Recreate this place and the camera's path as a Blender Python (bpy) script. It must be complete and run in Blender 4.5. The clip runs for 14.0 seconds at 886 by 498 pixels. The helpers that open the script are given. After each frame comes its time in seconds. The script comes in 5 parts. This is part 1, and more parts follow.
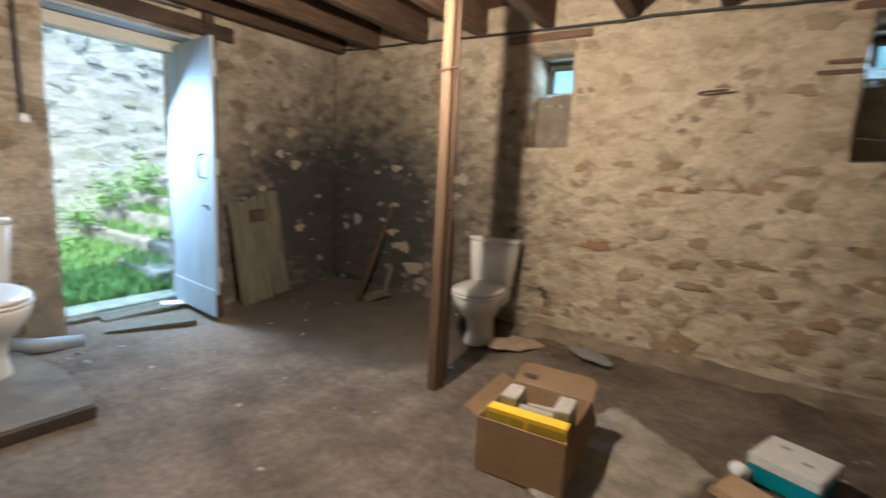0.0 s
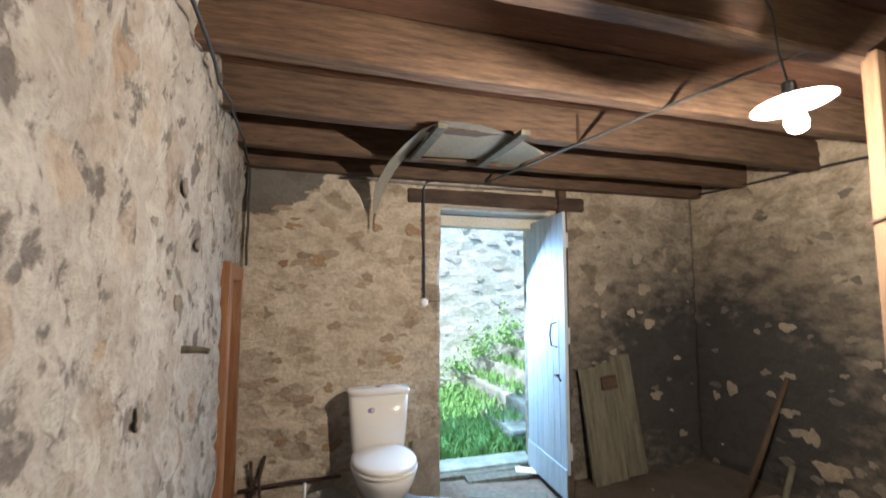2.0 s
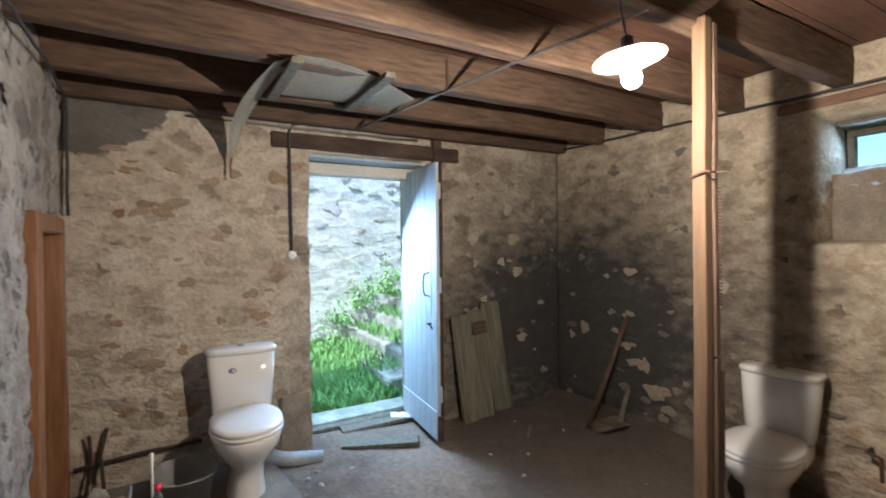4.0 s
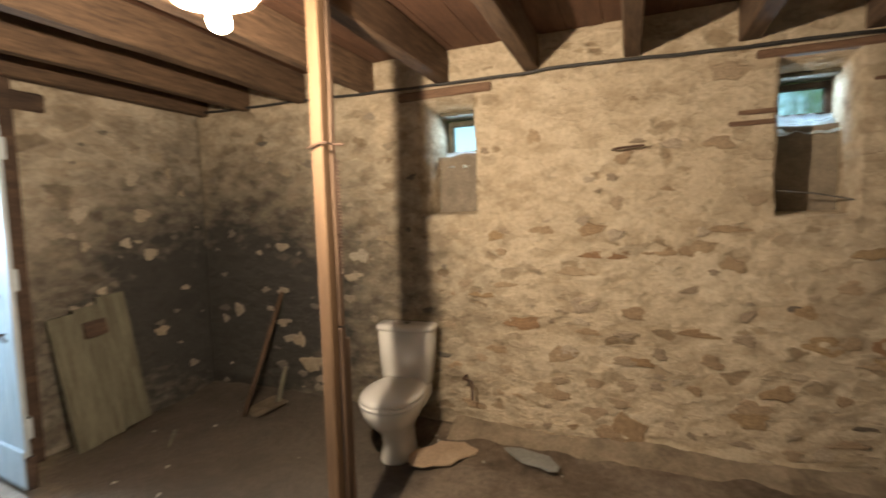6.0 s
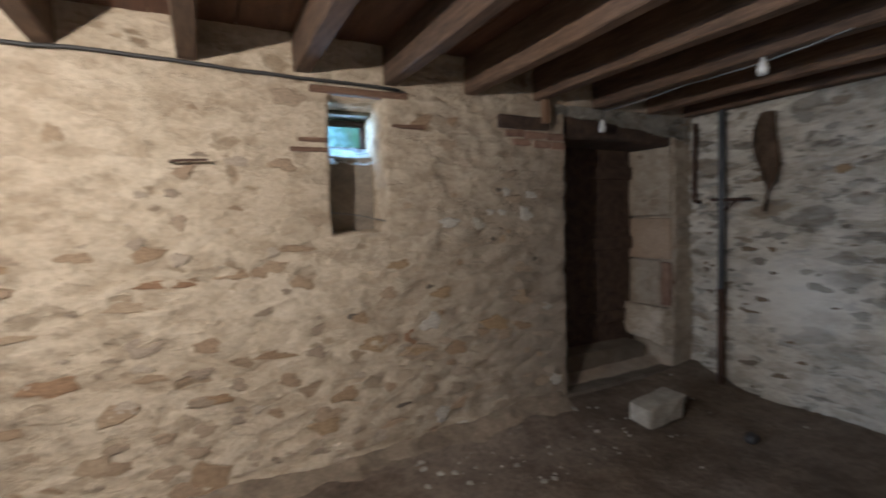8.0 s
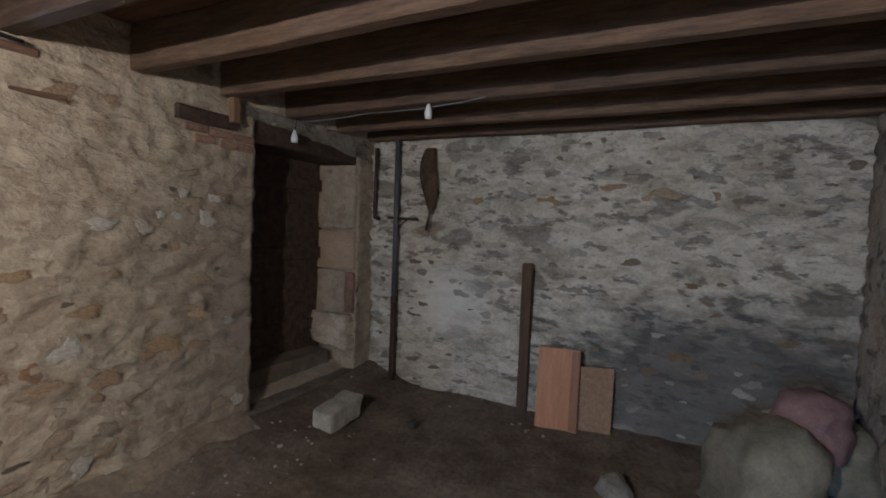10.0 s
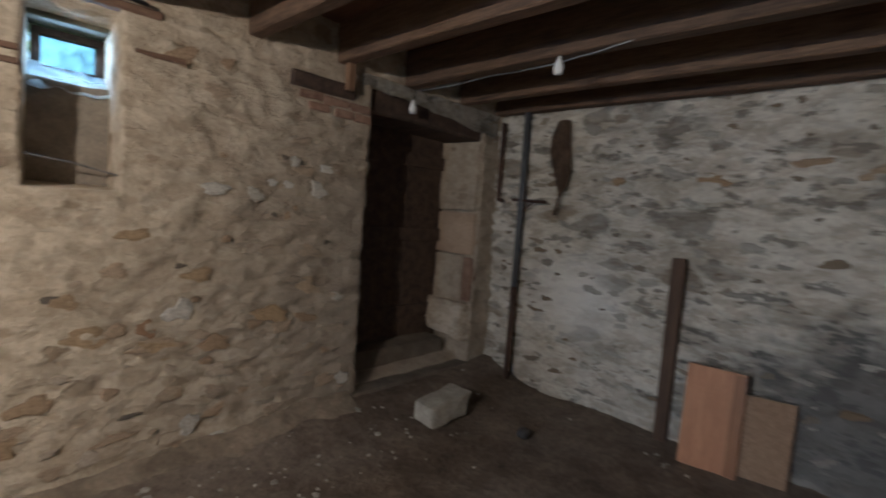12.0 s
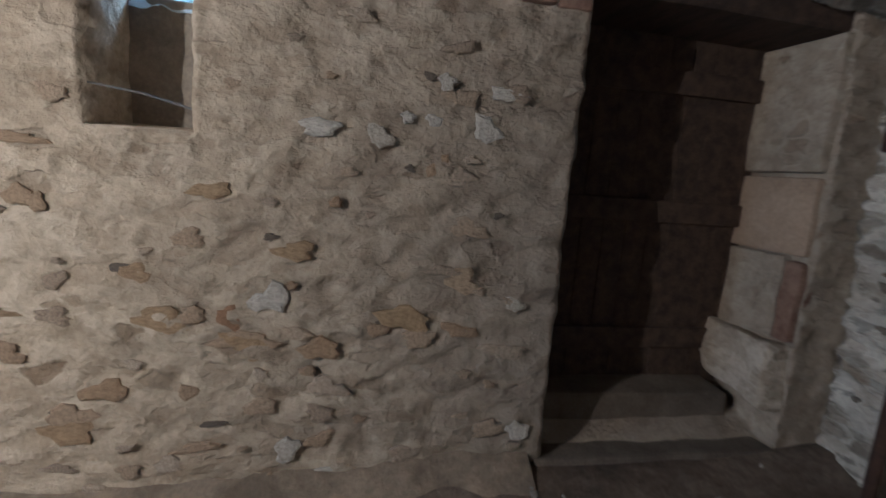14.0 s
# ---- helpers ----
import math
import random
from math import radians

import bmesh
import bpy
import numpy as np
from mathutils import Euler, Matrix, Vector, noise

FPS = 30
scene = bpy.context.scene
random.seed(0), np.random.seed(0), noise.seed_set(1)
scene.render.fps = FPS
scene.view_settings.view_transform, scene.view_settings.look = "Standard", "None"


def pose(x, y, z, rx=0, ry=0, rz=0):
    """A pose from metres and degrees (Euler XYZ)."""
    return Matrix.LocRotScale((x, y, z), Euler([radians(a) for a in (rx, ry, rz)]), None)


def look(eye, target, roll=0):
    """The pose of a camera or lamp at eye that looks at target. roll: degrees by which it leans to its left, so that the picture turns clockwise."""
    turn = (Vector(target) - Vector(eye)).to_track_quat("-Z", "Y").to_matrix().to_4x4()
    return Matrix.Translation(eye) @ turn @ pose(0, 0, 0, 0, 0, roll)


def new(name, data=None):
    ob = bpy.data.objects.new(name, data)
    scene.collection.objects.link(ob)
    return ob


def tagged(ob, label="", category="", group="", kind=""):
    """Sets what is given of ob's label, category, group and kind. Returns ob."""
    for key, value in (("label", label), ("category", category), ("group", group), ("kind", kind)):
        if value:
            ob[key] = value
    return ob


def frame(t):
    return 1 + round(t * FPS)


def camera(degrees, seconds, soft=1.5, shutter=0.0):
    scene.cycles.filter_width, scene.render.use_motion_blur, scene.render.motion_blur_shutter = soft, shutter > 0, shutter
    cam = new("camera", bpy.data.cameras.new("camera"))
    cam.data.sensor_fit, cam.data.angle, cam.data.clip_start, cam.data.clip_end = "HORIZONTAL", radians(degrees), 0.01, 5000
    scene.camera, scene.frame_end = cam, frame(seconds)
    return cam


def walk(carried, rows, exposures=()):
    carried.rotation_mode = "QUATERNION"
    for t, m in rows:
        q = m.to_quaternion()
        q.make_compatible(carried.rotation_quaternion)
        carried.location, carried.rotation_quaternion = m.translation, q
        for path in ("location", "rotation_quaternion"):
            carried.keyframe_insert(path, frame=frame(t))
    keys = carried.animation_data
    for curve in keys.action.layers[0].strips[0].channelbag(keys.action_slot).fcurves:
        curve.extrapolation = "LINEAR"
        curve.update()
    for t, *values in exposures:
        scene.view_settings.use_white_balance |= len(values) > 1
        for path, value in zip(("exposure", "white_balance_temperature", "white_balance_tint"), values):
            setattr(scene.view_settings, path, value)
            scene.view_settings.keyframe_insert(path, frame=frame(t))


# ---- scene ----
cam = camera(86.6, 14.0, 1.7, 0.5)
PATH = [
    (0, (0.4, 0.156, 1.235), (-0.664, 1.818, 0.914), 2.9),
    (0.5, (0.298, 0.21, 1.274), (-1.151, 1.552, 0.96), 1.3),
    (1, (0.238, 0.288, 1.311), (-1.508, 1.248, 1.134), -0.3),
    (1.5, (0.206, 0.311, 1.414), (-1.68, 0.977, 1.44), -0.6),
    (2, (0.141, 0.301, 1.482), (-1.763, 0.883, 1.671), 0.1),
    (2.2, (0.08, 0.266, 1.491), (-1.807, 0.888, 1.722), 0.3),
    (4.3, (0.146, 0.491, 1.478), (-1.55, 1.547, 1.395), -0.3),
    (4.5, (0.177, 0.516, 1.484), (-1.491, 1.611, 1.351), -0.2),
    (5, (0.191, 0.537, 1.473), (-1.19, 1.974, 1.307), 0.2),
    (5.5, (0.18, 0.628, 1.478), (-0.89, 2.31, 1.314), -0.7),
    (6, (0.164, 0.711, 1.466), (-0.59, 2.558, 1.317), -1.7),
    (6.5, (0.151, 0.84, 1.456), (-0.253, 2.795, 1.322), -2.0),
    (7, (0.166, 0.912, 1.464), (0.132, 2.909, 1.354), -2.0),
    (7.5, (0.169, 0.943, 1.464), (0.621, 2.887, 1.348), -1.8),
    (8, (0.193, 0.91, 1.479), (1.085, 2.695, 1.351), -1.8),
    (8.5, (0.203, 0.92, 1.476), (1.509, 2.432, 1.38), -1.5),
    (9, (0.237, 0.889, 1.5), (1.828, 2.099, 1.444), -0.8),
    (9.2, (0.224, 0.908, 1.514), (1.905, 1.991, 1.484), 0.3),
    (11.3, (0.376, 0.954, 1.465), (2.186, 1.794, 1.33), 3.0),
    (11.5, (0.436, 0.979, 1.445), (2.178, 1.949, 1.289), 3.2),
    (12, (0.644, 1.038, 1.419), (2.086, 2.416, 1.263), 4.2),
    (12.5, (0.803, 1.221, 1.373), (1.879, 2.898, 1.206), 5.0),
    (13, (0.948, 1.486, 1.368), (1.66, 3.345, 1.177), 4.4),
    (13.5, (1.333, 1.669, 1.31), (1.974, 3.543, 1.034), 3.6),
    (14, (1.732, 1.84, 1.336), (2.08, 3.782, 1.008), 4.3),
]
EXPOSURES = [(0.0, 0.96, 5550, 10), (2.2, 1.09, 5400, 10), (4.5, 0.85, 5200, 10), (6.0, 1.10, 6300, 10), (7.0, 1.13, 5400, 10), (8.0, 1.25, 4950, 10), (9.2, 1.3, 4750, 10), (11.5, 1.2, 5150, 10), (12.5, 1.33, 4800, 10), (13.0, 1.48, 4650, 10), (14.0, 1.45, 4600, 10)]
walk(cam, [(t, look(eye, target, roll)) for t, eye, target, roll in PATH], EXPOSURES)

# ---- world and lights ----
world = bpy.data.worlds.new("sky")
scene.world = world
world.use_nodes = True
wn = world.node_tree.nodes
sky = wn.new("ShaderNodeTexSky")
sky.sky_type = "NISHITA"
sky.sun_disc = False
sky.sun_elevation, sky.sun_rotation = radians(54), radians(155)
sky.air_density = 1.6
wn["Background"].inputs[1].default_value = 0.15
world.node_tree.links.new(sky.outputs[0], wn["Background"].inputs[0])

sun = new("sun", bpy.data.lights.new("sun", "SUN"))
sun.data.energy, sun.data.angle, sun.data.color = 5.0, radians(0.5), (1, 0.95, 0.86)
sun.matrix_world = look((1.7, -3.6, 5.5), (0, 0, 0))

BULB = (-0.80, 1.63, 1.985)
lamp = new("bulb_light", bpy.data.lights.new("bulb_light", "POINT"))
lamp.data.energy, lamp.data.color, lamp.data.shadow_soft_size = 90, (1, 0.78, 0.54), 0.016
lamp.location = (BULB[0], BULB[1], BULB[2] - 0.027)

# daylight that the sky sends through the doorway
door_sky = new("doorway_skylight", bpy.data.lights.new("doorway_skylight", "AREA"))
door_sky.data.shape, door_sky.data.size, door_sky.data.size_y = "RECTANGLE", 0.34, 1.1
door_sky.data.energy, door_sky.data.color = 31, (0.58, 0.80, 1.0)
door_sky.matrix_world = look((-3.60, 1.80, 1.45), (-2.45, 1.80, 0.0))

# daylight through the two small windows
for wx in (-0.95, 1.03):
    ws = new("window_skylight", bpy.data.lights.new("window_skylight", "AREA"))
    ws.data.shape, ws.data.size, ws.data.size_y = "RECTANGLE", 0.20, 0.08
    ws.data.energy, ws.data.color = 0.8, (0.62, 0.84, 1.0)
    ws.matrix_world = look((wx, 3.95, 2.075), (wx, 3.2, 1.55))

# ---- materials ----


def nodes(name, rough=0.9, metal=0.0):
    m = bpy.data.materials.new(name)
    m.use_nodes = True
    b = m.node_tree.nodes["Principled BSDF"]
    b.inputs["Roughness"].default_value, b.inputs["Metallic"].default_value = rough, metal
    return m, m.node_tree.nodes, m.node_tree.links, b


def ramp(n, stops):
    r = n.new("ShaderNodeValToRGB")
    while len(r.color_ramp.elements) < len(stops):
        r.color_ramp.elements.new(0.5)
    for e, (p, c) in zip(r.color_ramp.elements, stops):
        e.position, e.color = p, (*c, 1)
    return r


def texture(n, l, coords, scale, detail=6, stretch=(1, 1, 1), kind="noise"):
    mp = n.new("ShaderNodeMapping")
    mp.inputs["Scale"].default_value = stretch
    l.new(coords, mp.inputs[0])
    t = n.new("ShaderNodeTexNoise" if kind == "noise" else "ShaderNodeTexVoronoi")
    t.inputs["Scale"].default_value = scale
    if kind == "noise":
        t.inputs["Detail"].default_value, t.inputs["Roughness"].default_value = detail, 0.62
    l.new(mp.outputs[0], t.inputs["Vector"])
    return t


def mixed(n, l, a, b, fac, how="MIX"):
    x = n.new("ShaderNodeMix")
    x.data_type, x.blend_type = "RGBA", how
    for s, v in ((6, a), (7, b), (0, fac)):
        if isinstance(v, (int, float)):
            x.inputs[s].default_value = v
        elif isinstance(v, tuple):
            x.inputs[s].default_value = (*v, 1)
        else:
            l.new(v, x.inputs[s])
    return x.outputs[2]


def bumped(n, l, b, height, strength, distance):
    bp = n.new("ShaderNodeBump")
    bp.inputs["Strength"].default_value, bp.inputs["Distance"].default_value = strength, distance
    l.new(height, bp.inputs["Height"])
    l.new(bp.outputs[0], b.inputs["Normal"])


def surface(name, dark, light, scale=8, rough=0.85, metal=0.0, bump=0.3, depth=0.01, stretch=(1, 1, 1), spread=0.12, fine=60, vary=0.0):
    """Two-scale mottled surface between two colours."""
    m, n, l, b = nodes(name, rough, metal)
    co = n.new("ShaderNodeTexCoord").outputs["Object"]
    t = texture(n, l, co, scale, 6, stretch)
    f = texture(n, l, co, fine, 4, stretch)
    r = ramp(n, [(0.5 - spread, dark), (0.5 + spread, light)])
    l.new(t.outputs[0], r.inputs[0])
    g = ramp(n, [(0.3, (0.72, 0.72, 0.72)), (0.7, (1, 1, 1))])
    l.new(f.outputs[0], g.inputs[0])
    c = mixed(n, l, r.outputs[0], g.outputs[0], 1.0, "MULTIPLY")
    if vary:
        h = n.new("ShaderNodeHueSaturation")
        mr = n.new("ShaderNodeMapRange")
        mr.inputs[3].default_value, mr.inputs[4].default_value = 1 - vary, 1 + vary
        l.new(n.new("ShaderNodeObjectInfo").outputs["Random"], mr.inputs[0])
        l.new(mr.outputs[0], h.inputs["Value"])
        l.new(c, h.inputs["Color"])
        c = h.outputs[0]
    l.new(c, b.inputs["Base Color"])
    if bump:
        mm = n.new("ShaderNodeMath")
        mm.operation = "MULTIPLY_ADD"
        l.new(f.outputs[0], mm.inputs[0])
        mm.inputs[1].default_value = 0.35
        l.new(t.outputs[0], mm.inputs[2])
        bumped(n, l, b, mm.outputs[0], bump, depth)
    return m


def masonry(name, lime, lime2, earth, stone, soot=None, damp_or_shade=None, streak=(1, 1, 1), bump=0.9, grain=6.5, patch=(0.43, 0.56), shares=(0.50, 0.62), thin_earth=0.7, crevice=(0.62, 0.45), flake=0.6):
    """Rubble masonry under worn lime: lime, thin earthy patches, stone showing through, soot, damp or painted shade
    with its own outline.
    """
    m, n, l, b = nodes(name, 0.95)
    co = n.new("ShaderNodeTexCoord").outputs["Object"]
    big = texture(n, l, co, 1.7, 5, streak)
    mid = texture(n, l, co, grain, 9, streak)
    fine = texture(n, l, co, 38, 4)
    grit = texture(n, l, co, 150, 3)
    warp = mixed(n, l, co, mid.outputs["Color"], 0.075)
    r0 = ramp(n, [(0.36, lime2), (0.6, lime)])
    l.new(big.outputs[0], r0.inputs[0])
    r1 = ramp(n, [(patch[0], (thin_earth,) * 3), (patch[1], (0, 0, 0))])
    l.new(mid.outputs[0], r1.inputs[0])
    c = mixed(n, l, r0.outputs[0], earth, r1.outputs[0])
    edges = []
    for size, share in zip((5.2, 11.0), shares):
        cell = texture(n, l, warp, size, 0, streak, "voronoi")
        edge = texture(n, l, warp, size, 0, streak, "voronoi")
        edge.feature = "DISTANCE_TO_EDGE"
        tint = n.new("ShaderNodeSeparateColor")
        l.new(cell.outputs["Color"], tint.inputs[0])
        shown = ramp(n, [(share, (0, 0, 0)), (share + 0.06, (1, 1, 1))])
        l.new(tint.outputs[0], shown.inputs[0])
        rim = ramp(n, [(0.05, (0, 0, 0)), (0.13, (1, 1, 1))])
        l.new(edge.outputs["Distance"], rim.inputs[0])
        mask = mixed(n, l, shown.outputs[0], rim.outputs[0], 1.0, "MULTIPLY")
        kinds = ramp(n, [(0.0, stone), (0.3, earth), (0.55, tuple(0.8 * k for k in lime2)), (0.8, tuple(0.55 * a + 0.45 * b for a, b in zip(stone, lime))), (1.0, lime)])
        l.new(tint.outputs[1], kinds.inputs[0])
        thin = n.new("ShaderNodeMath")
        thin.operation = "MULTIPLY"
        l.new(mask, thin.inputs[0])
        thin.inputs[1].default_value = 0.75
        c = mixed(n, l, c, kinds.outputs[0], thin.outputs[0])
        edges.append(rim.outputs[0])
        edges.append(mask)
    crack = ramp(n, [(0.0, (crevice[0], 0.97 * crevice[0], 0.92 * crevice[0])), (1.0, (1, 1, 1))])
    l.new(edges[0], crack.inputs[0])
    c = mixed(n, l, c, crack.outputs[0], crevice[1], "MULTIPLY")
    r3 = ramp(n, [(0.34, (0.6, 0.57, 0.55)), (0.6, (1.06, 1.06, 1.06))])
    l.new(fine.outputs[0], r3.inputs[0])
    c = mixed(n, l, c, r3.outputs[0], 0.45, "MULTIPLY")
    flakes = texture(n, l, co, 9, 6, streak)
    flaked = ramp(n, [(0.44, (0.70, 0.645, 0.585)), (0.475, (0.86, 0.83, 0.79)), (0.50, (1, 1, 1))])
    l.new(flakes.outputs[0], flaked.inputs[0])
    c = mixed(n, l, c, flaked.outputs[0], flake, "MULTIPLY")
    for spot in (soot, damp_or_shade):
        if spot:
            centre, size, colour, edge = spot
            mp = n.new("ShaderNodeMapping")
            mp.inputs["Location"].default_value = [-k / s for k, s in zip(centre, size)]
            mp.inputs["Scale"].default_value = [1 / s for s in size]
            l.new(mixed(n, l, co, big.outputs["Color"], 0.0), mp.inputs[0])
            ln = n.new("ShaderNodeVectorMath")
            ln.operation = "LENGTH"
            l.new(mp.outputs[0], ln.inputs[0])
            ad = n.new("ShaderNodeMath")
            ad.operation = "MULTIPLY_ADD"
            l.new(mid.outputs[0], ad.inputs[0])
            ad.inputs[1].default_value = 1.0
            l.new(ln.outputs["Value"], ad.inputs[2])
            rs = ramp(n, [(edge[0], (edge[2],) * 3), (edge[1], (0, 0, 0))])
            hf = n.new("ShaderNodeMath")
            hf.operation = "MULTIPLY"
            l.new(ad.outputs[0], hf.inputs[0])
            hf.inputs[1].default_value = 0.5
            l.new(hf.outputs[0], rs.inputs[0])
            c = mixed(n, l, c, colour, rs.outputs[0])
    l.new(c, b.inputs["Base Color"])
    total = mid.outputs[0]
    for source, weight in ((fine.outputs[0], 0.40), (grit.outputs[0], 0.08), (flaked.outputs[0], 0.9 * flake), (edges[0], 0.12), (edges[1], -0.35), (edges[3], -0.2)):
        h2 = n.new("ShaderNodeMath")
        h2.operation = "MULTIPLY_ADD"
        l.new(source, h2.inputs[0])
        h2.inputs[1].default_value = weight
        l.new(total, h2.inputs[2])
        total = h2.outputs[0]
    bumped(n, l, b, total, bump, 0.028)
    return m


def stone_mat(name, stops, rough=0.9):
    """Exposed stones, each of its own tint."""
    m, n, l, b = nodes(name, rough)
    co = n.new("ShaderNodeTexCoord").outputs["Object"]
    r = ramp(n, stops)
    l.new(n.new("ShaderNodeObjectInfo").outputs["Random"], r.inputs[0])
    t = texture(n, l, co, 3.0, 7)
    g = ramp(n, [(0.3, (0.5, 0.48, 0.46)), (0.68, (1.1, 1.1, 1.1))])
    l.new(t.outputs[0], g.inputs[0])
    l.new(mixed(n, l, r.outputs[0], g.outputs[0], 0.85, "MULTIPLY"), b.inputs["Base Color"])
    bumped(n, l, b, t.outputs[0], 0.6, 0.02)
    return m


def plain(name, colour, rough=0.5, metal=0.0, **more):
    m, n, l, b = nodes(name, rough, metal)
    b.inputs["Base Color"].default_value = (*colour, 1)
    for k, v in more.items():
        b.inputs[k.replace("_", " ")].default_value = v
    return m


def glow(name, colour, strength):
    m, n, l, b = nodes(name)
    b.inputs["Base Color"].default_value = (0.8, 0.8, 0.8, 1)
    b.inputs["Emission Color"].default_value, b.inputs["Emission Strength"].default_value = (*colour, 1), strength
    return m


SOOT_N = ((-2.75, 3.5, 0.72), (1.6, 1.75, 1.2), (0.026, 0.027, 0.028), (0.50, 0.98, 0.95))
# dark patch paints lamplight falling off along the north wall towards the doorway
LIME_N = masonry("lime_masonry_north", (0.60, 0.515, 0.385), (0.52, 0.435, 0.315), (0.34, 0.26, 0.165), (0.22, 0.15, 0.085), soot=SOOT_N, damp_or_shade=((2.85, 3.58, 0.8), (1.75, 1.0, 2.2), (0.21, 0.175, 0.14), (0.40, 0.85, 0.72)), streak=(0.8, 1, 1.3), grain=7.5, patch=(0.38, 0.50), shares=(0.92, 0.86), thin_earth=0.34, crevice=(0.8, 0.25), flake=0.45)
# west wall also carries a dark grey patch high up by the south corner
LIME_W = masonry("lime_masonry_west", (0.58, 0.515, 0.41), (0.51, 0.44, 0.34), (0.38, 0.315, 0.23), (0.20, 0.15, 0.10), soot=SOOT_N, damp_or_shade=((-3.13, 0.0, 2.30), (0.6, 0.46, 0.30), (0.10, 0.095, 0.088), (0.72, 0.76, 0.85)), streak=(1, 0.8, 1.3), grain=7.5, patch=(0.38, 0.48), shares=(0.72, 0.82), thin_earth=0.45, crevice=(0.8, 0.25), flake=0.5)
LIME_S = masonry("lime_masonry_south", (0.43, 0.40, 0.35), (0.335, 0.30, 0.26), (0.105, 0.088, 0.075), (0.36, 0.25, 0.15), streak=(1, 1, 0.8), bump=1.0, grain=12.0, patch=(0.39, 0.45), shares=(0.74, 0.82), thin_earth=0.85, crevice=(0.8, 0.3), flake=0.45)
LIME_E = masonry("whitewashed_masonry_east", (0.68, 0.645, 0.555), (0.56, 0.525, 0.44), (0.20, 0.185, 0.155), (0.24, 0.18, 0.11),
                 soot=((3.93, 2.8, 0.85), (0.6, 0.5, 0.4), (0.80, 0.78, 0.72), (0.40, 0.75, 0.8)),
                 damp_or_shade=((3.9, 0.5, 0.35), (1.5, 1.75, 0.85), (0.085, 0.085, 0.085), (0.52, 0.75, 0.8)), streak=(1, 0.62, 1.5), bump=1.0, grain=7.5, patch=(0.39, 0.44), shares=(0.66, 0.78), thin_earth=0.8, crevice=(0.6, 0.3))
STONE_WARM = stone_mat("warm_stone", [(0.0, (0.34, 0.236, 0.142)), (0.3, (0.434, 0.34, 0.236)), (0.6, (0.349, 0.278, 0.203)), (0.85, (0.529, 0.448, 0.345)), (1.0, (0.396, 0.293, 0.189))])
STONE_BROWN = stone_mat("brown_stone", [(0.0, (0.302, 0.179, 0.0991)), (0.3, (0.387, 0.278, 0.156)), (0.6, (0.359, 0.255, 0.156)), (1.0, (0.434, 0.335, 0.222))])
STONE_SOOTY = stone_mat("sooty_stone", [(0.0, (0.36, 0.31, 0.24)), (0.35, (0.22, 0.19, 0.155)), (0.7, (0.14, 0.125, 0.105)), (1.0, (0.42, 0.36, 0.28))])
STONE_PALE = stone_mat("pale_stone", [(0.0, (0.317, 0.299, 0.255)), (0.4, (0.484, 0.458, 0.396)), (0.7, (0.246, 0.22, 0.176)), (1.0, (0.238, 0.167, 0.0968))])
STONE_BARE = stone_mat("bare_cream_stone", [(0.0, (0.413, 0.358, 0.275)), (0.4, (0.344, 0.282, 0.2)), (0.75, (0.44, 0.392, 0.316)), (1.0, (0.289, 0.234, 0.165))])
STONE_WHITE = stone_mat("whitewashed_stone", [(0.0, (0.50, 0.465, 0.40)), (0.5, (0.60, 0.57, 0.50)), (1.0, (0.42, 0.375, 0.30))])
STONE_OUT = stone_mat("garden_wall_stone", [(0.0, (0.60, 0.63, 0.61)), (0.5, (0.68, 0.70, 0.69)), (0.8, (0.50, 0.54, 0.45)), (1.0, (0.68, 0.63, 0.54))])


